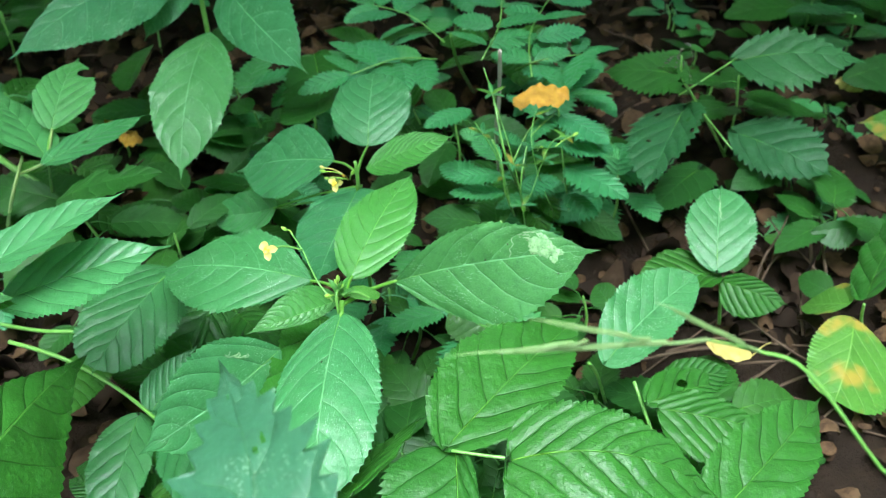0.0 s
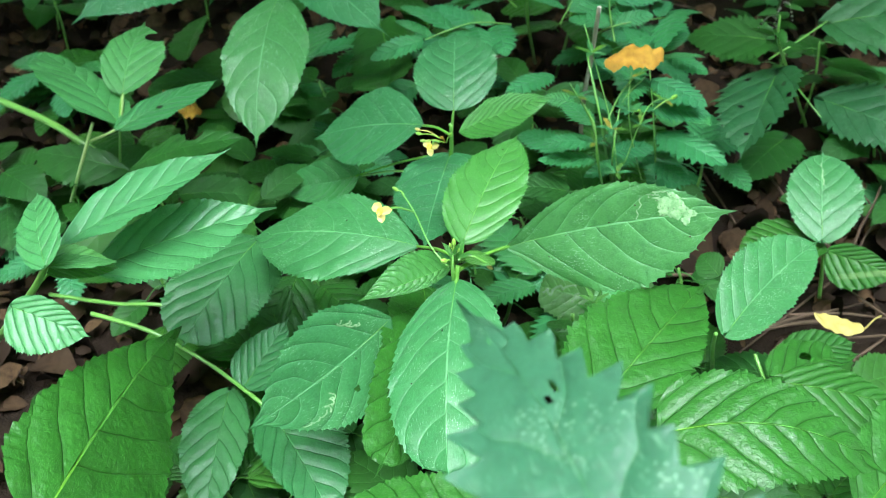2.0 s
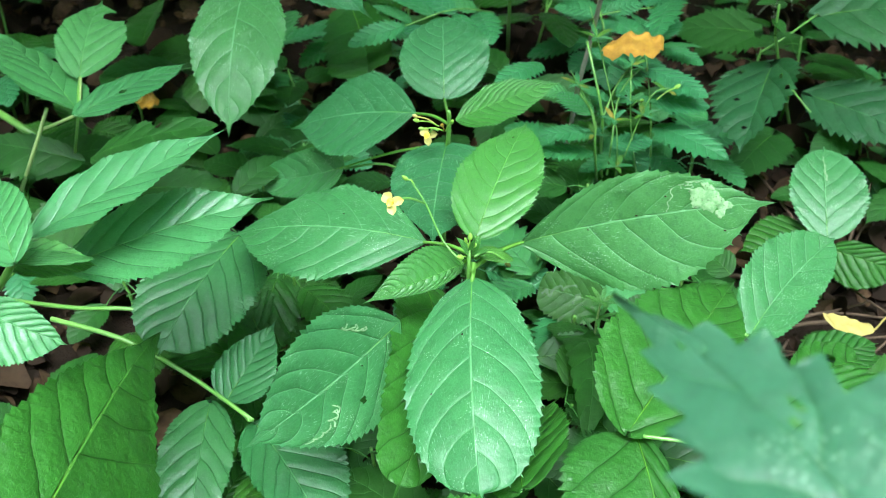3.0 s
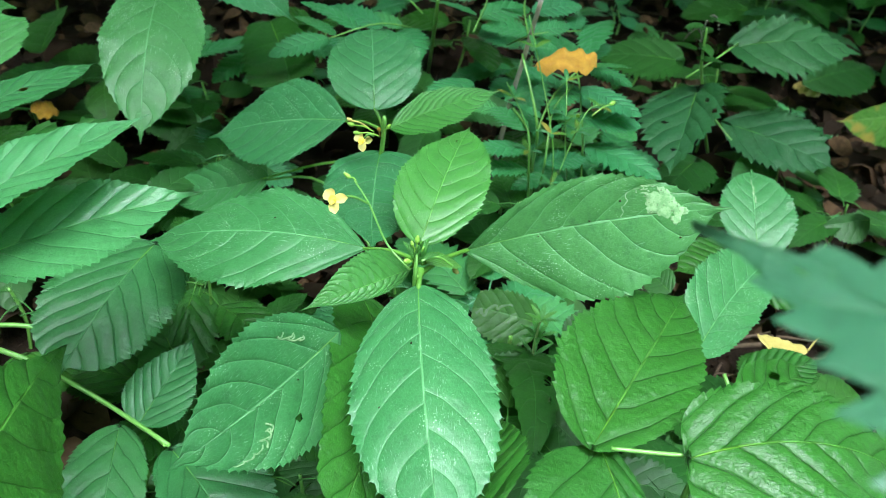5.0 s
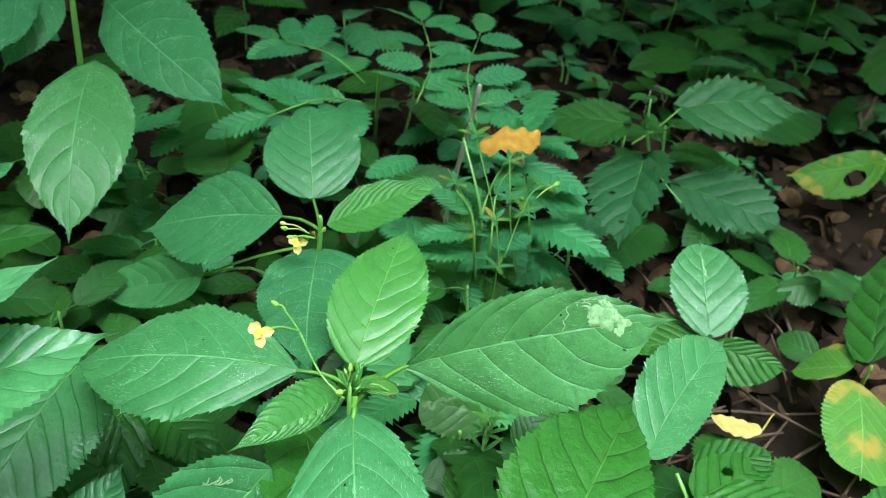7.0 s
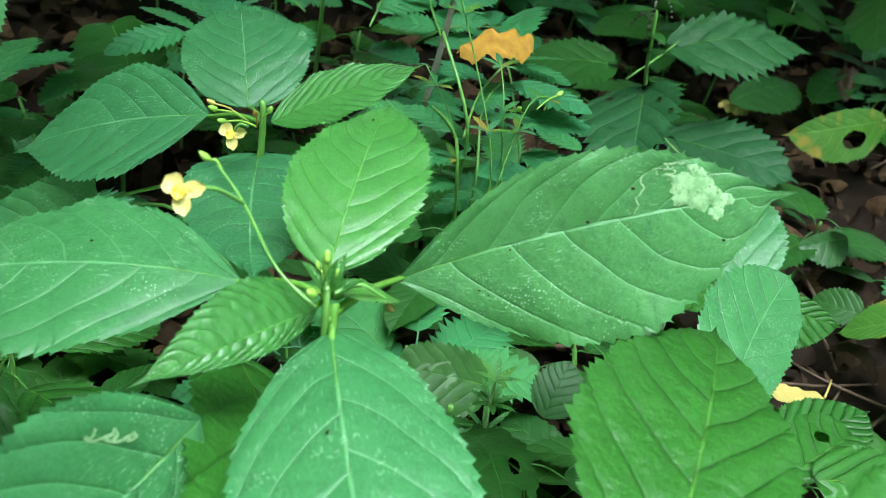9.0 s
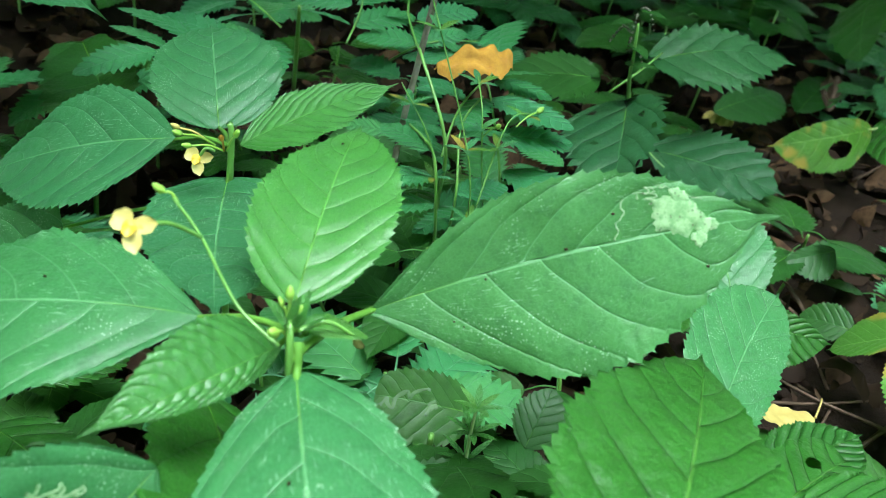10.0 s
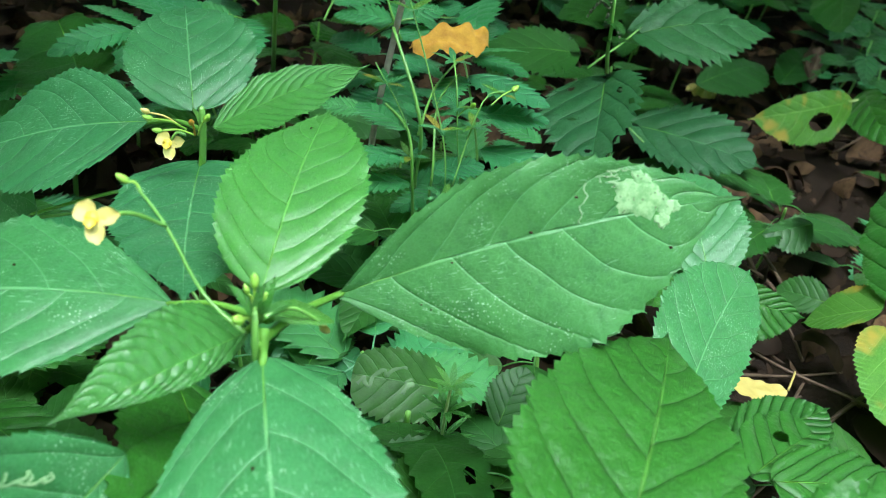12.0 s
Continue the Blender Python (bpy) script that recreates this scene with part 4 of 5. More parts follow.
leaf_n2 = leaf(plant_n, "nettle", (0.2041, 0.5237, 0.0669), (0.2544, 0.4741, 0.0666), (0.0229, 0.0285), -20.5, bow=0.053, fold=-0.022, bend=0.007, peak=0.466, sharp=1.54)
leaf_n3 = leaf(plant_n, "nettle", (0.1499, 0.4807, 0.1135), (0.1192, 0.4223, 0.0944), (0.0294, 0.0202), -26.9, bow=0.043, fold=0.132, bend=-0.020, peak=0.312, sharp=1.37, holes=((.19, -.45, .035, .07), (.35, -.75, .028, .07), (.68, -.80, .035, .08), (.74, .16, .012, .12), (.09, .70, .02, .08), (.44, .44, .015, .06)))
# lower leaves use the dark low material, so their shade is in the colour
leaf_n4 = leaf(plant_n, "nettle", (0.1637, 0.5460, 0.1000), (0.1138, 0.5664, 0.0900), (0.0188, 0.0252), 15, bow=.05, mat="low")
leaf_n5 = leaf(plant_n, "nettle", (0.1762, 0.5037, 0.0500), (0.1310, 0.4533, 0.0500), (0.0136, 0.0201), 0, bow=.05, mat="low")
plant_o = thing("bramble_shoot", (0.4789, 0.6332, 0.0200), "pale bramble shoot with eaten leaflets", "plant", "bramble shoots")
stalk(plant_o, [(0.4781, 0.6062, 0.0200), (0.4251, 0.5868, 0.0500), (0.3845, 0.5652, 0.0610)], 0.0011, 0.0008, "pale_stem")
leaf_o1 = leaf(plant_o, "rasp", (0.3861, 0.5656, 0.0606), (0.3020, 0.5564, 0.0531), (0.0113, 0.0231), 62.6, bow=0.057, fold=0.027, bend=-0.002, peak=0.438, sharp=1.24, mat="turning", holes=((.35, -.4, .12, .25),))
leaf_o2 = leaf(plant_o, "rasp", (0.4087, 0.5791, 0.0600), (0.3785, 0.5112, 0.0550), (0.0167, 0.0104), -50, bow=.08)
leaf_o3 = leaf(plant_o, "low", (0.4976, 0.7232, 0.1100), (0.3990, 0.6109, 0.0900), (0.0283, 0.0280), -50, bow=.06)
leaf_o4 = leaf(plant_o, "low", (0.3291, 0.6526, 0.0300), (0.4119, 0.6878, 0.0300), (0.0255, 0.0117), -20, bow=.06)
leaf_o5 = leaf(plant_o, "low", (0.4071, 0.6574, 0.0300), (0.4808, 0.7150, 0.0300), (0.0216, 0.0159), 0, bow=.06)


# ---- pinnate undershrub ----
def pinnate(parent, path, pairs, length, half, mat="pinnate", roll=0.0, seed=0, end=True, spread=0.95):
    """A feather leaf: toothed leaflets in pairs along a thin axis."""
    rnd = random.Random(seed)
    stalk(parent, path, 0.0006, 0.0004, "stem", "leaf_axis", sides=5)
    a, b = Vector(path[0]), Vector(path[-1])
    m = Vector(path[len(path) // 2])
    for i in range(pairs):
        t = 0.18 + 0.74 * i / max(pairs - 1, 1)
        p = a * (1 - t) ** 2 + m * 2 * t * (1 - t) + b * t * t
        d = (b - a).normalized()
        side = d.cross(Vector((0, 0, 1))).normalized()
        for s in (-1, 1):
            k = 0.8 + 0.4 * rnd.random()
            out = (side * s * spread + d * rnd.uniform(0.25, 0.55) + Vector((0, 0, rnd.uniform(-0.25, 0.15)))).normalized()
            leaf(parent, "leaflet", p + out * 0.001, p + out * length * k, half * k, rnd.uniform(-25, 25), 0.05, mat=mat, name="leaflet")
    if end:
        d = (b - m).normalized()
        leaf(parent, "leaflet", b, b + d * length, half, rnd.uniform(-15, 15), 0.05, mat=mat, name="leaflet")


MAT["pinnate"] = leaf_material("pinnate_leaflet", (0.024, 0.180, 0.052), (0.042, 0.255, 0.075), (0.11, 0.34, 0.15), 0.6, 0.36, 0.3, quilt=0.9, gloss=0.45)
shrub = thing("rowan_seedling", (0.0556, 0.4651, 0.0300), "rowan seedling with feathery blue-green toothed leaflets", "plant")
stalk(shrub, [(0.0652, 0.4717, 0.0200), (0.0459, 0.4309, 0.0900), (0.0342, 0.4026, 0.1350), (0.0272, 0.4257, 0.1600)], 0.0009, 0.0006)
stalk(shrub, [(0.0428, 0.4181, 0.0800), (0.0355, 0.4052, 0.1080), (0.0322, 0.4080, 0.1280), (0.0279, 0.4260, 0.1300)], 0.0007, 0.0005, "stem", "leaf_axis")
stalk(shrub, [(0.0778, 0.4363, 0.0700), (0.0714, 0.4340, 0.1050), (0.0682, 0.4498, 0.1300), (0.0676, 0.4579, 0.1350)], 0.0006, 0.0004, "stem", "leaf_axis")
stalk(shrub, [(0.0493, 0.4233, 0.0800), (0.0441, 0.4085, 0.1100), (0.0496, 0.4292, 0.1280), (0.0655, 0.4521, 0.1300)], 0.0006, 0.0004, "stem", "leaf_axis")
leaf_s1 = leaf(shrub, "leaflet", (0.0335, 0.4088, 0.1180), (0.0050, 0.4062, 0.1180), (0.0062, 0.0097), 0, bow=.04, mat="pinnate")
leaf_s2 = leaf(shrub, "leaflet", (0.0349, 0.4052, 0.1080), (0.0033, 0.4047, 0.1080), (0.0055, 0.0094), 0, bow=.04, mat="pinnate")
leaf_s3 = leaf(shrub, "leaflet", (0.0317, 0.4090, 0.1280), (0.0185, 0.4307, 0.1280), (0.0060, 0.0086), 0, bow=.04, mat="pinnate")
leaf_s4 = leaf(shrub, "leaflet", (0.0688, 0.4498, 0.1300), (0.0940, 0.4231, 0.1300), (0.0132, 0.0081), 0, bow=.04, mat="pinnate")
leaf_s5 = leaf(shrub, "leaflet", (0.0680, 0.4362, 0.1200), (0.0989, 0.4298, 0.1200), (0.0118, 0.0082), -6, bow=.04, mat="pinnate")
leaf_s6 = leaf(shrub, "leaflet", (0.0726, 0.4340, 0.1050), (0.1051, 0.4029, 0.1050), (0.0153, 0.0095), 0, bow=.04, mat="pinnate")
leaf_s7 = leaf(shrub, "leaflet", (0.0436, 0.4095, 0.1100), (0.0666, 0.4136, 0.1100), (0.0085, 0.0063), -4, bow=.04, mat="pinnate")
leaf_s8 = leaf(shrub, "leaflet", (0.0663, 0.4543, 0.1280), (0.0479, 0.4259, 0.1280), (0.0057, 0.0077), -10, bow=.04, mat="pinnate")
leaf_s9 = leaf(shrub, "leaflet", (0.0861, 0.4916, 0.1200), (0.1065, 0.4715, 0.1200), (0.0110, 0.0066), 0, bow=.04, mat="pinnate")
leaf_s10 = leaf(shrub, "leaflet", (0.0616, 0.4913, 0.1200), (0.0430, 0.4637, 0.1200), (0.0059, 0.0074), 0, bow=.04, mat="pinnate")
leaf_s11 = leaf(shrub, "leaflet", (0.0933, 0.5107, 0.1400), (0.0742, 0.4639, 0.1400), (0.0083, 0.0118), -30, bow=.04, mat="pinnate")
leaf_s12 = leaf(shrub, "leaflet", (0.0271, 0.4494, 0.1150), (0.0101, 0.4562, 0.1150), (0.0052, 0.0068), 12, bow=.04, mat="pinnate")
leaf_s13 = leaf(shrub, "leaflet", (0.0171, 0.4804, 0.1150), (-0.0118, 0.4596, 0.1150), (0.0070, 0.0106), 0, bow=.04, mat="pinnate")
leaf_s14 = leaf(shrub, "leaflet", (0.0440, 0.4573, 0.1100), (0.0463, 0.4266, 0.1100), (0.0082, 0.0043), 24, bow=.04, mat="pinnate")
leaf_s15 = leaf(shrub, "leaflet", (0.0566, 0.4283, 0.0900), (0.0308, 0.4128, 0.0900), (0.0051, 0.0073), 2, bow=.04, mat="pinnate")
leaf_s16 = leaf(shrub, "leaflet", (0.0742, 0.4324, 0.0850), (0.0906, 0.4117, 0.0850), (0.0096, 0.0066), 0, bow=.04, mat="pinnate")
leaf_s17 = leaf(shrub, "leaflet", (0.1067, 0.4470, 0.1000), (0.0931, 0.4672, 0.1000), (0.0063, 0.0092), 0, bow=.04, mat="pinnate")
pinnate(shrub, [(0.0403, 0.4199, 0.1200), (0.0531, 0.4428, 0.1300), (0.0802, 0.4791, 0.1300)], 3, 0.029, 0.0075, seed=4)
shrub_far = thing("rowan_seedling", (0.0245, 0.6908, 0.0200), "rowan seedling with grey-green leaflets in deep shade", "plant")
stalk(shrub_far, [(0.0274, 0.6802, 0.0000), (0.0105, 0.5791, 0.0900), (0.0051, 0.5477, 0.1300)], 0.0014, 0.001)
pinnate(shrub_far, [(-0.0042, 0.5491, 0.1100), (-0.0308, 0.5239, 0.1250), (-0.0598, 0.5120, 0.1200)], 4, 0.036, 0.0085, seed=6)
pinnate(shrub_far, [(0.0010, 0.5721, 0.1100), (-0.0214, 0.5813, 0.1250), (-0.0505, 0.6084, 0.1200)], 4, 0.036, 0.0085, seed=7)
pinnate(shrub_far, [(0.0482, 0.5351, 0.1100), (0.0617, 0.5215, 0.1250), (0.0937, 0.5387, 0.1200)], 4, 0.030, 0.0075, seed=8)
pinnate(shrub_far, [(0.0572, 0.5099, 0.1200), (0.0582, 0.5485, 0.1300), (0.0784, 0.6063, 0.1300)], 4, 0.032, 0.0080, seed=9)
pinnate(shrub_far, [(0.0253, 0.5305, 0.1200), (0.0388, 0.5637, 0.1300), (0.0423, 0.6236, 0.1300)], 4, 0.032, 0.0080, seed=10)

bedstraw = thing("bedstraw", (0.0665, 0.4624, 0.0500), "thin weak stems of bedstraw with tiny whorled leaves and fruit", "plant")
for i, pts in enumerate((
    [(0.0487, 0.4031, 0.0800), (0.0420, 0.3897, 0.1200), (0.0361, 0.3925, 0.1450), (0.0205, 0.4036, 0.1900)],
    [(0.0659, 0.4233, 0.0800), (0.0529, 0.4096, 0.1200), (0.0479, 0.4078, 0.1450), (0.0522, 0.4293, 0.1500)],
    [(0.0401, 0.4128, 0.0900), (0.0309, 0.4050, 0.1300), (0.0169, 0.4071, 0.1550)],
    [(0.0487, 0.3985, 0.1100), (0.0587, 0.4079, 0.1400), (0.0718, 0.4158, 0.1400)],
)):
    stalk(bedstraw, pts, 0.00036, 0.00028, "stem", sides=5)
    for k in range(1, len(pts)):
        c = Vector(pts[k]) * 0.7 + Vector(pts[k - 1]) * 0.3
        for j in range(5):
            a = j * 1.256 + i + k
            d = Vector((math.cos(a), math.sin(a), 0.25))
            leaf(bedstraw, "low", c, c + d * 0.0085, 0.0013, 0, mat="turning" if (i + j) % 3 == 0 else "pinnate", name="narrow_leaf")
bud(bedstraw, (0.0611, 0.4053, 0.1400), (0.0708, 0.4111, 0.1430), 0.0011)
bud(bedstraw, (0.0529, 0.4154, 0.1300), (0.0532, 0.4043, 0.1400), 0.0010)
cleavers = thing("bedstraw", (0.028, 0.318, 0.035), "young bedstraw with whorls of narrow pale green leaves", "plant")
stalk(cleavers, [(0.028, 0.318, 0.030), (0.0265, 0.3150, 0.055), (0.0240, 0.3120, 0.082), (0.0245, 0.3130, 0.094)], 0.0006, 0.0005, "pale_stem", sides=6)
for i, h in enumerate((0.055, 0.070, 0.083, 0.094)):
    c = Vector((0.0265 - 0.0020 * i / 3, 0.3150 - 0.0025 * i / 3, h))
    for j in range(7):
        a = j * math.tau / 7 + i * 0.4
        leaf(cleavers, "low", c, c + Vector((math.cos(a), math.sin(a), 0.45)).normalized() * (0.0125 - 0.0014 * i), 0.0011, 0, mat="young", name="narrow_leaf")
dry_stick = thing("dry_stalk", (0.0320, 0.4515, 0.1100), "thin grey dry stalk standing among the leaves", "stalk")
stalk(dry_stick, [(0.0424, 0.4953, 0.0200), (0.0323, 0.4515, 0.1100), (0.0315, 0.4376, 0.1500), (0.0296, 0.4205, 0.1900)], 0.0014, 0.0011, "dry")


# ---- fallen leaves ----
def crumpled(name, base, tip, half, mat, label, seed, roll=0.0, curl=1.2, crease=0.25, stem=None, sharp=None, bow=0.18, ragged=0.3):
    """A withered leaf, curled along its length and creased."""
    b = Blade("low", base, tip, half, roll, bow, -curl * 0.5, seed=seed, wave=0.05, sharp=sharp, depth=0.012)
    rows, cols = 28, 13
    v, f = [], []
    for i in range(rows + 1):
        for j in range(cols):
            u, s = 0.01 + 0.98 * i / rows, -1 + 2 * j / (cols - 1)
            p = b.at(u, s * (1 + ragged * crease * noise.noise(Vector((u * 14, seed, 5 if s > 0 else 0)))))
            q = p * 210 + Vector((seed, 0, 0))
            v.append(p + b.up * (crease * half * noise.noise(q) + 0.22 * crease * half * math.sin(21 * u + 5 * abs(s))))
    for i in range(rows):
        f += [(i * cols + j, i * cols + j + 1, i * cols + cols + j + 1, i * cols + cols + j) for j in range(cols - 1)]
    if stem:
        tv, tf = tube([base, (Vector(base) + Vector(stem)) / 2 + Vector((0, 0, 0.002)), stem], 0.0005, 0.0004, 5)
        k = len(v)
        v += tv
        f += [tuple(k + x for x in face) for face in tf]
    return tagged(new(name, mesh_from(v, f, MAT[mat])), label, "leaf")


crumpled("withered_leaf", (0.0715, 0.4450, 0.1500), (0.0390, 0.4390, 0.1480), 0.0085, "orange", "curled orange withered leaf caught on thin stems", 3, roll=6, curl=1.6, crease=0.40, sharp=0.8, bow=0.20, ragged=0.35)
crumpled("fallen_leaf", (0.1637, 0.3204, 0.0660), (0.1400, 0.3290, 0.0680), 0.0058, "yellow", "pale yellow fallen leaf on the litter", 5, curl=0.2, crease=0.14, stem=(0.1775, 0.3330, 0.0620), sharp=1.1, bow=-0.10)
crumpled("fallen_leaf", (0.3312, 0.6662, 0.0220), (0.3517, 0.6554, 0.0200), 0.012, "yellow", "yellow fallen leaf in the undergrowth", 7, curl=0.5)
crumpled("fallen_leaf", (-0.2459, 0.5560, 0.0600), (-0.2332, 0.5571, 0.0550), 0.010, "orange", "orange-yellow withered leaf in the undergrowth", 9, curl=0.6)
crumpled("fallen_leaf", (-0.2338, 0.5427, 0.0500), (-0.2188, 0.5470, 0.0450), 0.010, "orange", "orange withered leaf on the ground", 10, curl=0.6)
crumpled("fallen_leaf", (0.4839, 0.7153, 0.0300), (0.4281, 0.6538, 0.0300), 0.010, "twig", "dry brown shrivelled leaf hanging", 12, curl=1.2, crease=0.6)

# ---- near nettle and grass ----
nettle_near = thing("stinging_nettle", (-0.01, 0.02, 0.06), "tall stinging nettle with blue-green coarsely toothed leaf", "plant")
stalk(nettle_near, [(-0.008, 0.015, 0.05), (-0.010, 0.022, 0.16), (-0.012, 0.028, 0.275), (-0.011, 0.030, 0.300)], 0.0018, 0.0013)
near_leaf = leaf(nettle_near, "nettle", (-0.0171, 0.0314, 0.3056), (-0.0422, 0.1128, 0.3017), (0.0163, 0.0189), 11.8, bow=0.067, fold=0.078, bend=0.050, peak=0.300, sharp=1.55, depth=0.24, mat="lit_nettle", stem=(-0.011, 0.029, 0.297),
                 holes=((0.66, 0.14, 0.012, 0.05), (0.68, 0.32, 0.014, 0.05), (0.84, -0.2, 0.010, 0.05)))
grass = thing("grass_culm", (0.125, 0.02, 0.06), "thin grass culm with slender green spikelets", "grass")
stalk(grass, [(0.125, 0.02, 0.05), (0.115, 0.025, 0.19), (0.0950, 0.0855, 0.2750), (0.0737, 0.0891, 0.3000), (0.0583, 0.0949, 0.3180), (0.0495, 0.0959, 0.3220), (0.0405, 0.0947, 0.3260)], 0.00045, 0.00022)
for foot, head, r in (
    ((0.0405, 0.0947, 0.3260), (0.0013, 0.0853, 0.3330), 0.00075), ((0.0309, 0.0921, 0.3290), (0.0116, 0.0886, 0.3370), 0.0006),
    ((0.0499, 0.0959, 0.3220), (0.0301, 0.0909, 0.3380), 0.0006), ((0.0211, 0.0900, 0.3310), (0.0076, 0.0846, 0.3340), 0.00055),
):
    a, b = Vector(foot), Vector(head)
    d = b - a
    for k in range(4):
        p, q = a + d * (0.17 * k), a + d * min(1, 0.17 * k + 0.5)
        w = Vector((0, 0.00012, 0.00018)) * (1 if k % 2 else -1)
        tv, tf = tube([p, p * 0.75 + q * 0.25 + w, p * 0.3 + q * 0.7 + w, q], r * 0.52, r * 0.08, 6)
        put("spikelet", mesh_from(tv, tf, MAT["straw"]), grass)

# ---- undergrowth and litter ----
rnd = random.Random(4)


def seedling(place, height, leaves, size, mat, label, group):
    root = thing("woodland_seedling", place, label, "plant", group)
    x, y, z = place
    top = (x + rnd.uniform(-0.01, 0.01), y + rnd.uniform(-0.01, 0.01), z + height)
    stalk(root, [(x, y, z - 0.01), ((x + top[0]) / 2 + 0.003, (y + top[1]) / 2, z + height / 2), top], 0.0011, 0.0007)
    a0 = rnd.random() * 6
    shape = {"pinnate": "leaflet", "nettle": "nettle"}.get(mat) or rnd.choice(("low", "low", "rasp", "nettle"))
    for i in range(leaves):
        a = a0 + i * 2.4
        h = height * (1 - 0.45 * (i / leaves))
        c = Vector((x, y, z + h)).lerp(Vector(top), 0.6 if h > 0.7 * height else 0.2)
        c.z = z + h
        n = size * rnd.uniform(0.7, 1.15)
        d = Vector((math.cos(a), math.sin(a), rnd.uniform(-0.35, 0.1))).normalized()
        leaf(root, shape, c + d * 0.012, c + d * (0.012 + n), n * rnd.uniform(0.26, 0.34), rnd.uniform(-18, 18), 0.07, mat=mat, stem=c, thick=0.0004, fine=False)
    return root


for i in range(64):
    x, y = rnd.uniform(-0.75, 0.85), rnd.uniform(0.62, 1.35)
    if 0.12 < x < 0.34 and y < 0.80:
        y += 0.25
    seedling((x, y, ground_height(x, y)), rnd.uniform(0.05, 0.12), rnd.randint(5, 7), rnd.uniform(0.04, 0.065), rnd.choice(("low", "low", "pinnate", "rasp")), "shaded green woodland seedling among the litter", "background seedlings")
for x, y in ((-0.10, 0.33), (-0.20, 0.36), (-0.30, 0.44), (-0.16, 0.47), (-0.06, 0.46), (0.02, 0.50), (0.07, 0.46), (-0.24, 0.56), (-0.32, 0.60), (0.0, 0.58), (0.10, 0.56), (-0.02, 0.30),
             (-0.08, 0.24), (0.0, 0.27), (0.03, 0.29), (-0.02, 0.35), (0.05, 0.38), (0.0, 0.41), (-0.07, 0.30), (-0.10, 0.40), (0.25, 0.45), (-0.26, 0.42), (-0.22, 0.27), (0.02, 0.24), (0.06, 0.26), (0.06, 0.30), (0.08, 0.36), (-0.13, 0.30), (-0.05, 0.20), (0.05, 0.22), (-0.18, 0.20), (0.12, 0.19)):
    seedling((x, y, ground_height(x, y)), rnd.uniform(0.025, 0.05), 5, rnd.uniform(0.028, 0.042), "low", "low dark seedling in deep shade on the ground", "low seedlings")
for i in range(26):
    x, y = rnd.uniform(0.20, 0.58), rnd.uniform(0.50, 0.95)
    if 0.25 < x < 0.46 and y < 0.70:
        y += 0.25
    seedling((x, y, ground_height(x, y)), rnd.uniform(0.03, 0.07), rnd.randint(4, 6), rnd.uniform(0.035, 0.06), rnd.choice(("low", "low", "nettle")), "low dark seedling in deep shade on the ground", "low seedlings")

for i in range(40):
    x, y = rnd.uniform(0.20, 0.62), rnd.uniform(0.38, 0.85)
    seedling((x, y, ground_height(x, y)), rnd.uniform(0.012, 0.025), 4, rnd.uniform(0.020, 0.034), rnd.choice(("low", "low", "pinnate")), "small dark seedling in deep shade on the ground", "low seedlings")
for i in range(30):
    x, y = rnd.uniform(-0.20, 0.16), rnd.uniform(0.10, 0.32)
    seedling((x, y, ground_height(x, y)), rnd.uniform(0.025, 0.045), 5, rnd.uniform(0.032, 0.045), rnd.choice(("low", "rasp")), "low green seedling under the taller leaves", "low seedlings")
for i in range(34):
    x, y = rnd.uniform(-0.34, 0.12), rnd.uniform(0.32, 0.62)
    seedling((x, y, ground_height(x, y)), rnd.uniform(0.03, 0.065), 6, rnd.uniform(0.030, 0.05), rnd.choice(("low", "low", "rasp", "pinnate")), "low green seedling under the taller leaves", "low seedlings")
wild = [ob for ob in bpy.data.objects if ob.name.startswith("woodland_seedling")]
for i in range(110):
    a, r = rnd.random() * math.tau, rnd.uniform(0.55, 1.35)
    x, y = r * math.cos(a), 0.15 + r * math.sin(a)
    if y > 0.1 and -0.75 < x < 0.85:
        y = -0.15 - y * 0.6
    src = rnd.choice(wild)
    copy_thing(src, pose(x, y, ground_height(x, y), 0, 0, rnd.uniform(0, 360)))


def build_litter(total):
    """Dead leaves that lie over one another, more than one could count."""
    verts, faces = [], []
    for i in range(total):
        x, y = (rnd.uniform(-0.7, 0.9), rnd.uniform(0.05, 1.4)) if i < 11500 else (rnd.uniform(-1.7, 1.8), rnd.uniform(-1.5, 1.8))
        z = ground_height(x, y) + rnd.uniform(0.001, 0.012)
        a, n = rnd.random() * math.tau, rnd.choice((0.005, 0.008, 0.012, 0.018, 0.026)) * rnd.uniform(0.8, 1.2)
        d = Vector((math.cos(a), math.sin(a), rnd.uniform(-0.3, 0.3))).normalized()
        b = Blade("low", Vector((x, y, z)), Vector((x, y, z)) + d * n, n * rnd.uniform(0.25, 0.4), rnd.uniform(-40, 40), rnd.uniform(-0.2, 0.4), rnd.uniform(-1.1, 1.1), seed=i, wave=0.34, sharp=rnd.uniform(0.7, 1.6), bend=rnd.uniform(-0.1, 0.1))
        k = len(verts)
        verts += b.points(np.repeat(0.02 + 0.24 * np.arange(5), 3), np.tile(np.arange(3) - 1.0, 5)).tolist()
        for r in range(4):
            faces += [(k + r * 3 + j, k + r * 3 + j + 1, k + r * 3 + 4 + j, k + r * 3 + 3 + j) for j in range(2)]
    return tagged(new("leaf_litter", mesh_from(verts, faces, MAT["litter"])), "brown dead leaves lying over the soil", "leaf litter", kind="stuff")


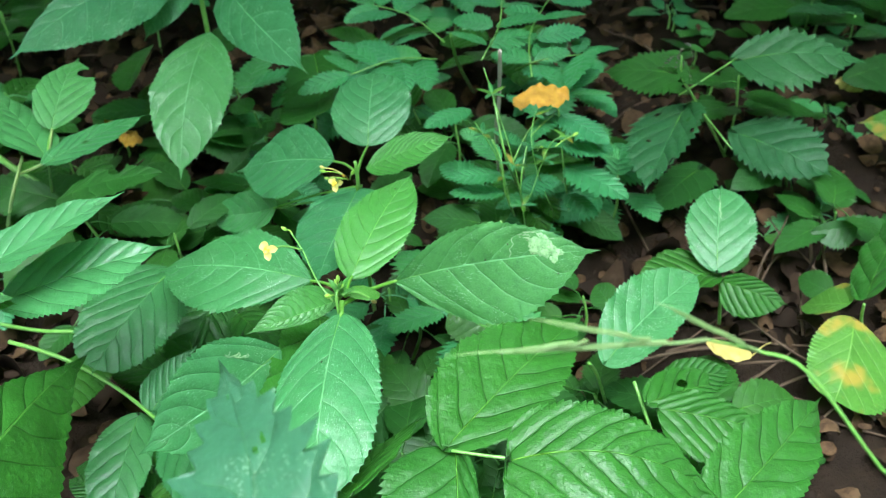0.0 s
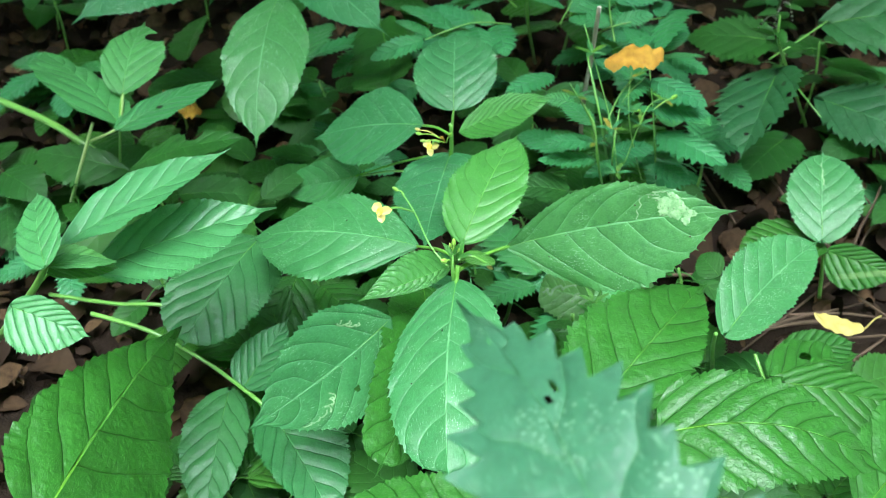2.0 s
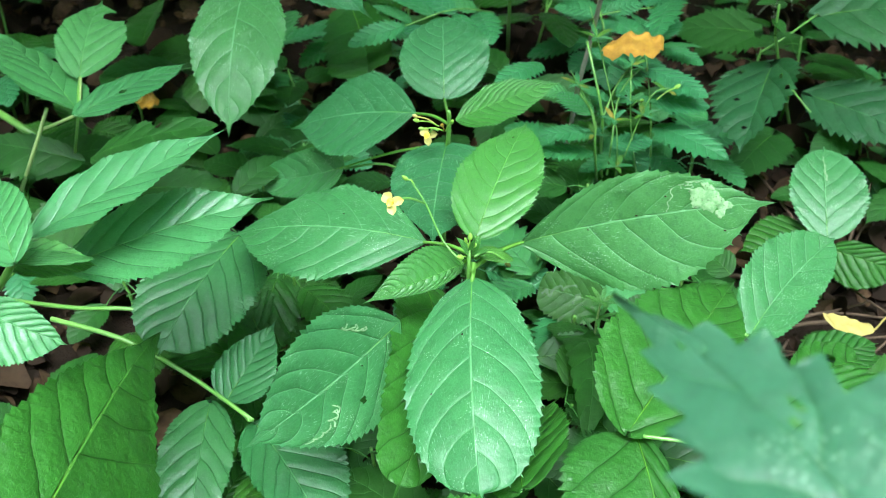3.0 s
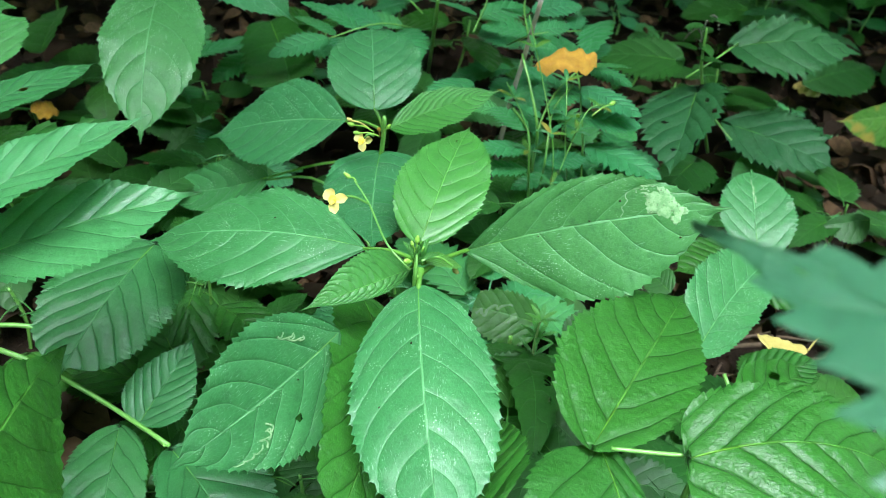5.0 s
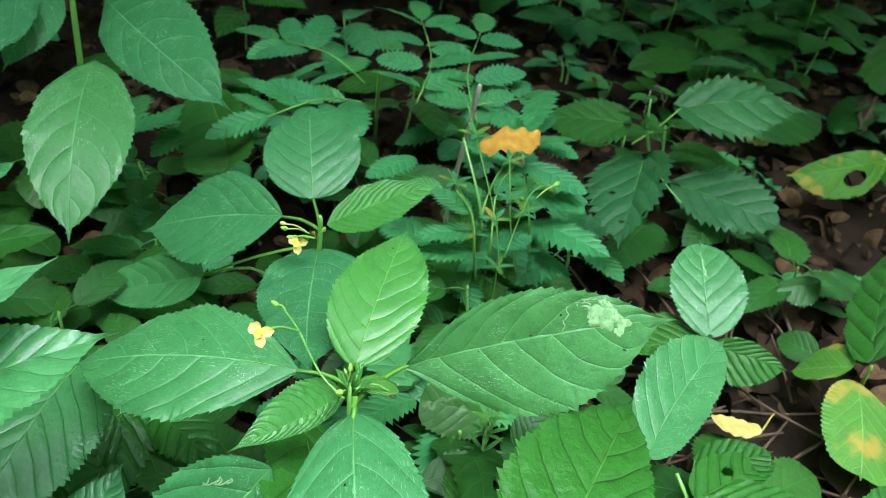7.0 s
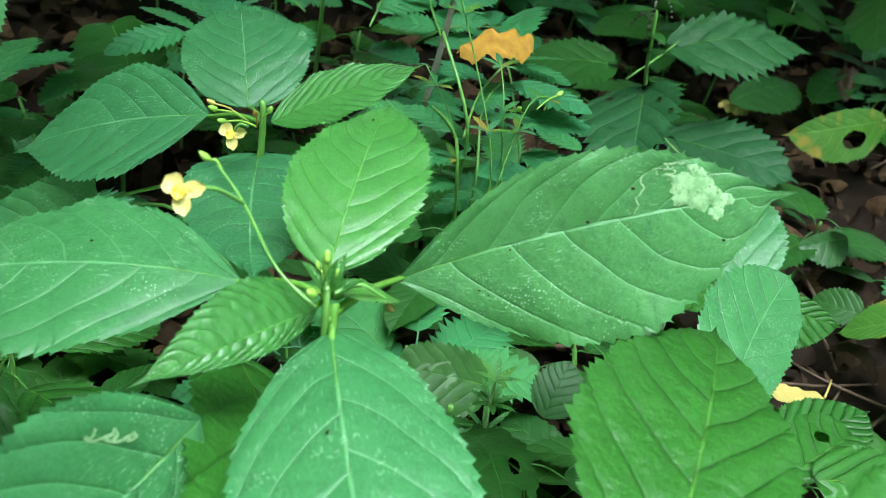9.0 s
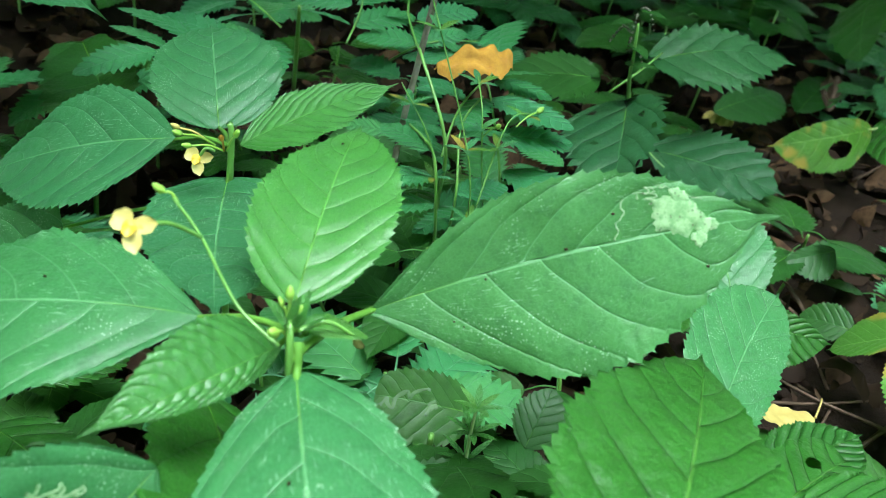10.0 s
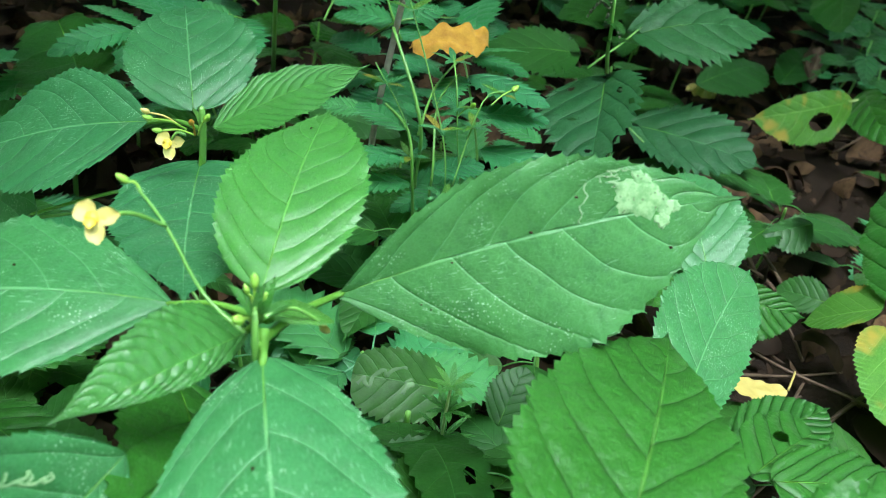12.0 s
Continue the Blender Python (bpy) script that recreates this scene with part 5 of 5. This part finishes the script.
build_litter(13800)
spot = Vector((0.1620, 0.3245, 0.0600))
for i in range(48):
    x, y = (rnd.uniform(-0.4, 0.6), rnd.uniform(0.2, 0.95)) if i < 26 else (spot.x + rnd.uniform(-0.04, 0.10), spot.y + rnd.uniform(-0.05, 0.12))
    a, n = rnd.random() * math.tau, rnd.uniform(0.05, 0.14)
    z = ground_height(x, y) + 0.008
    p, q = Vector((x, y, z)), Vector((x + n * math.cos(a), y + n * math.sin(a), z + rnd.uniform(-0.002, 0.012)))
    v, f = tube([p, (p * 2 + q) / 3 + Vector((rnd.uniform(-0.004, 0.004), 0, 0.003)), (p + q * 2) / 3, q], rnd.uniform(0.0007, 0.0016), 0.0005, 6)
    tagged(new("twig", mesh_from(v, f, MAT["twig"])), "thin dry brown twig on the litter", "twig", "twigs")


def build_shading_thicket(bushes, leaves):
    """Uneven shrubs, unseen and added round the small clearing to shade it: arching stems with leaves in loose sprays;
    those on the far side lean over it.
    """
    verts, faces, rnd = [], [], random.Random(12)
    for i in range(bushes):
        a = (i + rnd.uniform(-0.4, 0.4)) * math.tau / bushes
        far = max(0.0, math.sin(a))
        reach = rnd.uniform(1.6, 2.5) - 0.26 * far
        foot = Vector((math.cos(a) * reach, 0.1 + math.sin(a) * reach, -0.02))
        tall = rnd.uniform(2.2, 3.6) - 1.6 * far
        for j in range(5 if far < 0.35 else 7):
            lean = Vector((rnd.uniform(-0.4, 0.4), rnd.uniform(-0.4, 0.4), 0)) - Vector((math.cos(a) * 0.25, math.sin(a), 0)) * (far * rnd.uniform(0.72, 1.62))
            top = foot + lean + Vector((0, 0, tall * rnd.uniform(0.7, 1.0)))
            bow = (foot + top) / 2 - lean * 0.2 + Vector((0, 0, tall * 0.12))
            tv, tf = tube([foot + lean * 0.1, bow, top], 0.014, 0.004, 5)
            k = len(verts)
            verts += tv
            faces += [tuple(k + q for q in f) for f in tf]
            for n in range(leaves):
                u = 0.12 + 0.88 * rnd.random()
                p = foot * (1 - u) ** 2 + bow * 2 * u * (1 - u) + top * u * u
                p = p + Vector((rnd.gauss(0, 0.2), rnd.gauss(0, 0.2), rnd.gauss(0, 0.14)))
                if p.z < 0.03 or (p.xy - Vector((0, 0.3))).length < 0.75 and p.z < 0.9:
                    continue
                d = Vector((rnd.uniform(-1, 1), rnd.uniform(-1, 1), rnd.uniform(-0.7, 0.2))).normalized() * rnd.uniform(0.07, 0.15)
                s = d.cross(Vector((rnd.uniform(-1, 1), rnd.uniform(-1, 1), 1))).normalized() * d.length * 0.33
                up, k = d.cross(s).normalized() * d.length * 0.08, len(verts)
                verts += [p, p + d * 0.4 + s + up, p + d * 0.4 - s + up, p + d * 0.4, p + d]
                faces += [(k, k + 1, k + 3), (k, k + 3, k + 2), (k + 1, k + 4, k + 3), (k + 3, k + 4, k + 2)]
    return tagged(new("thicket", mesh_from(verts, faces, MAT["low"])), "unseen shrubs added round the clearing to shade it", "shrubs", kind="stuff")


# out of view; added to keep sky light off the background
build_shading_thicket(34, 230)
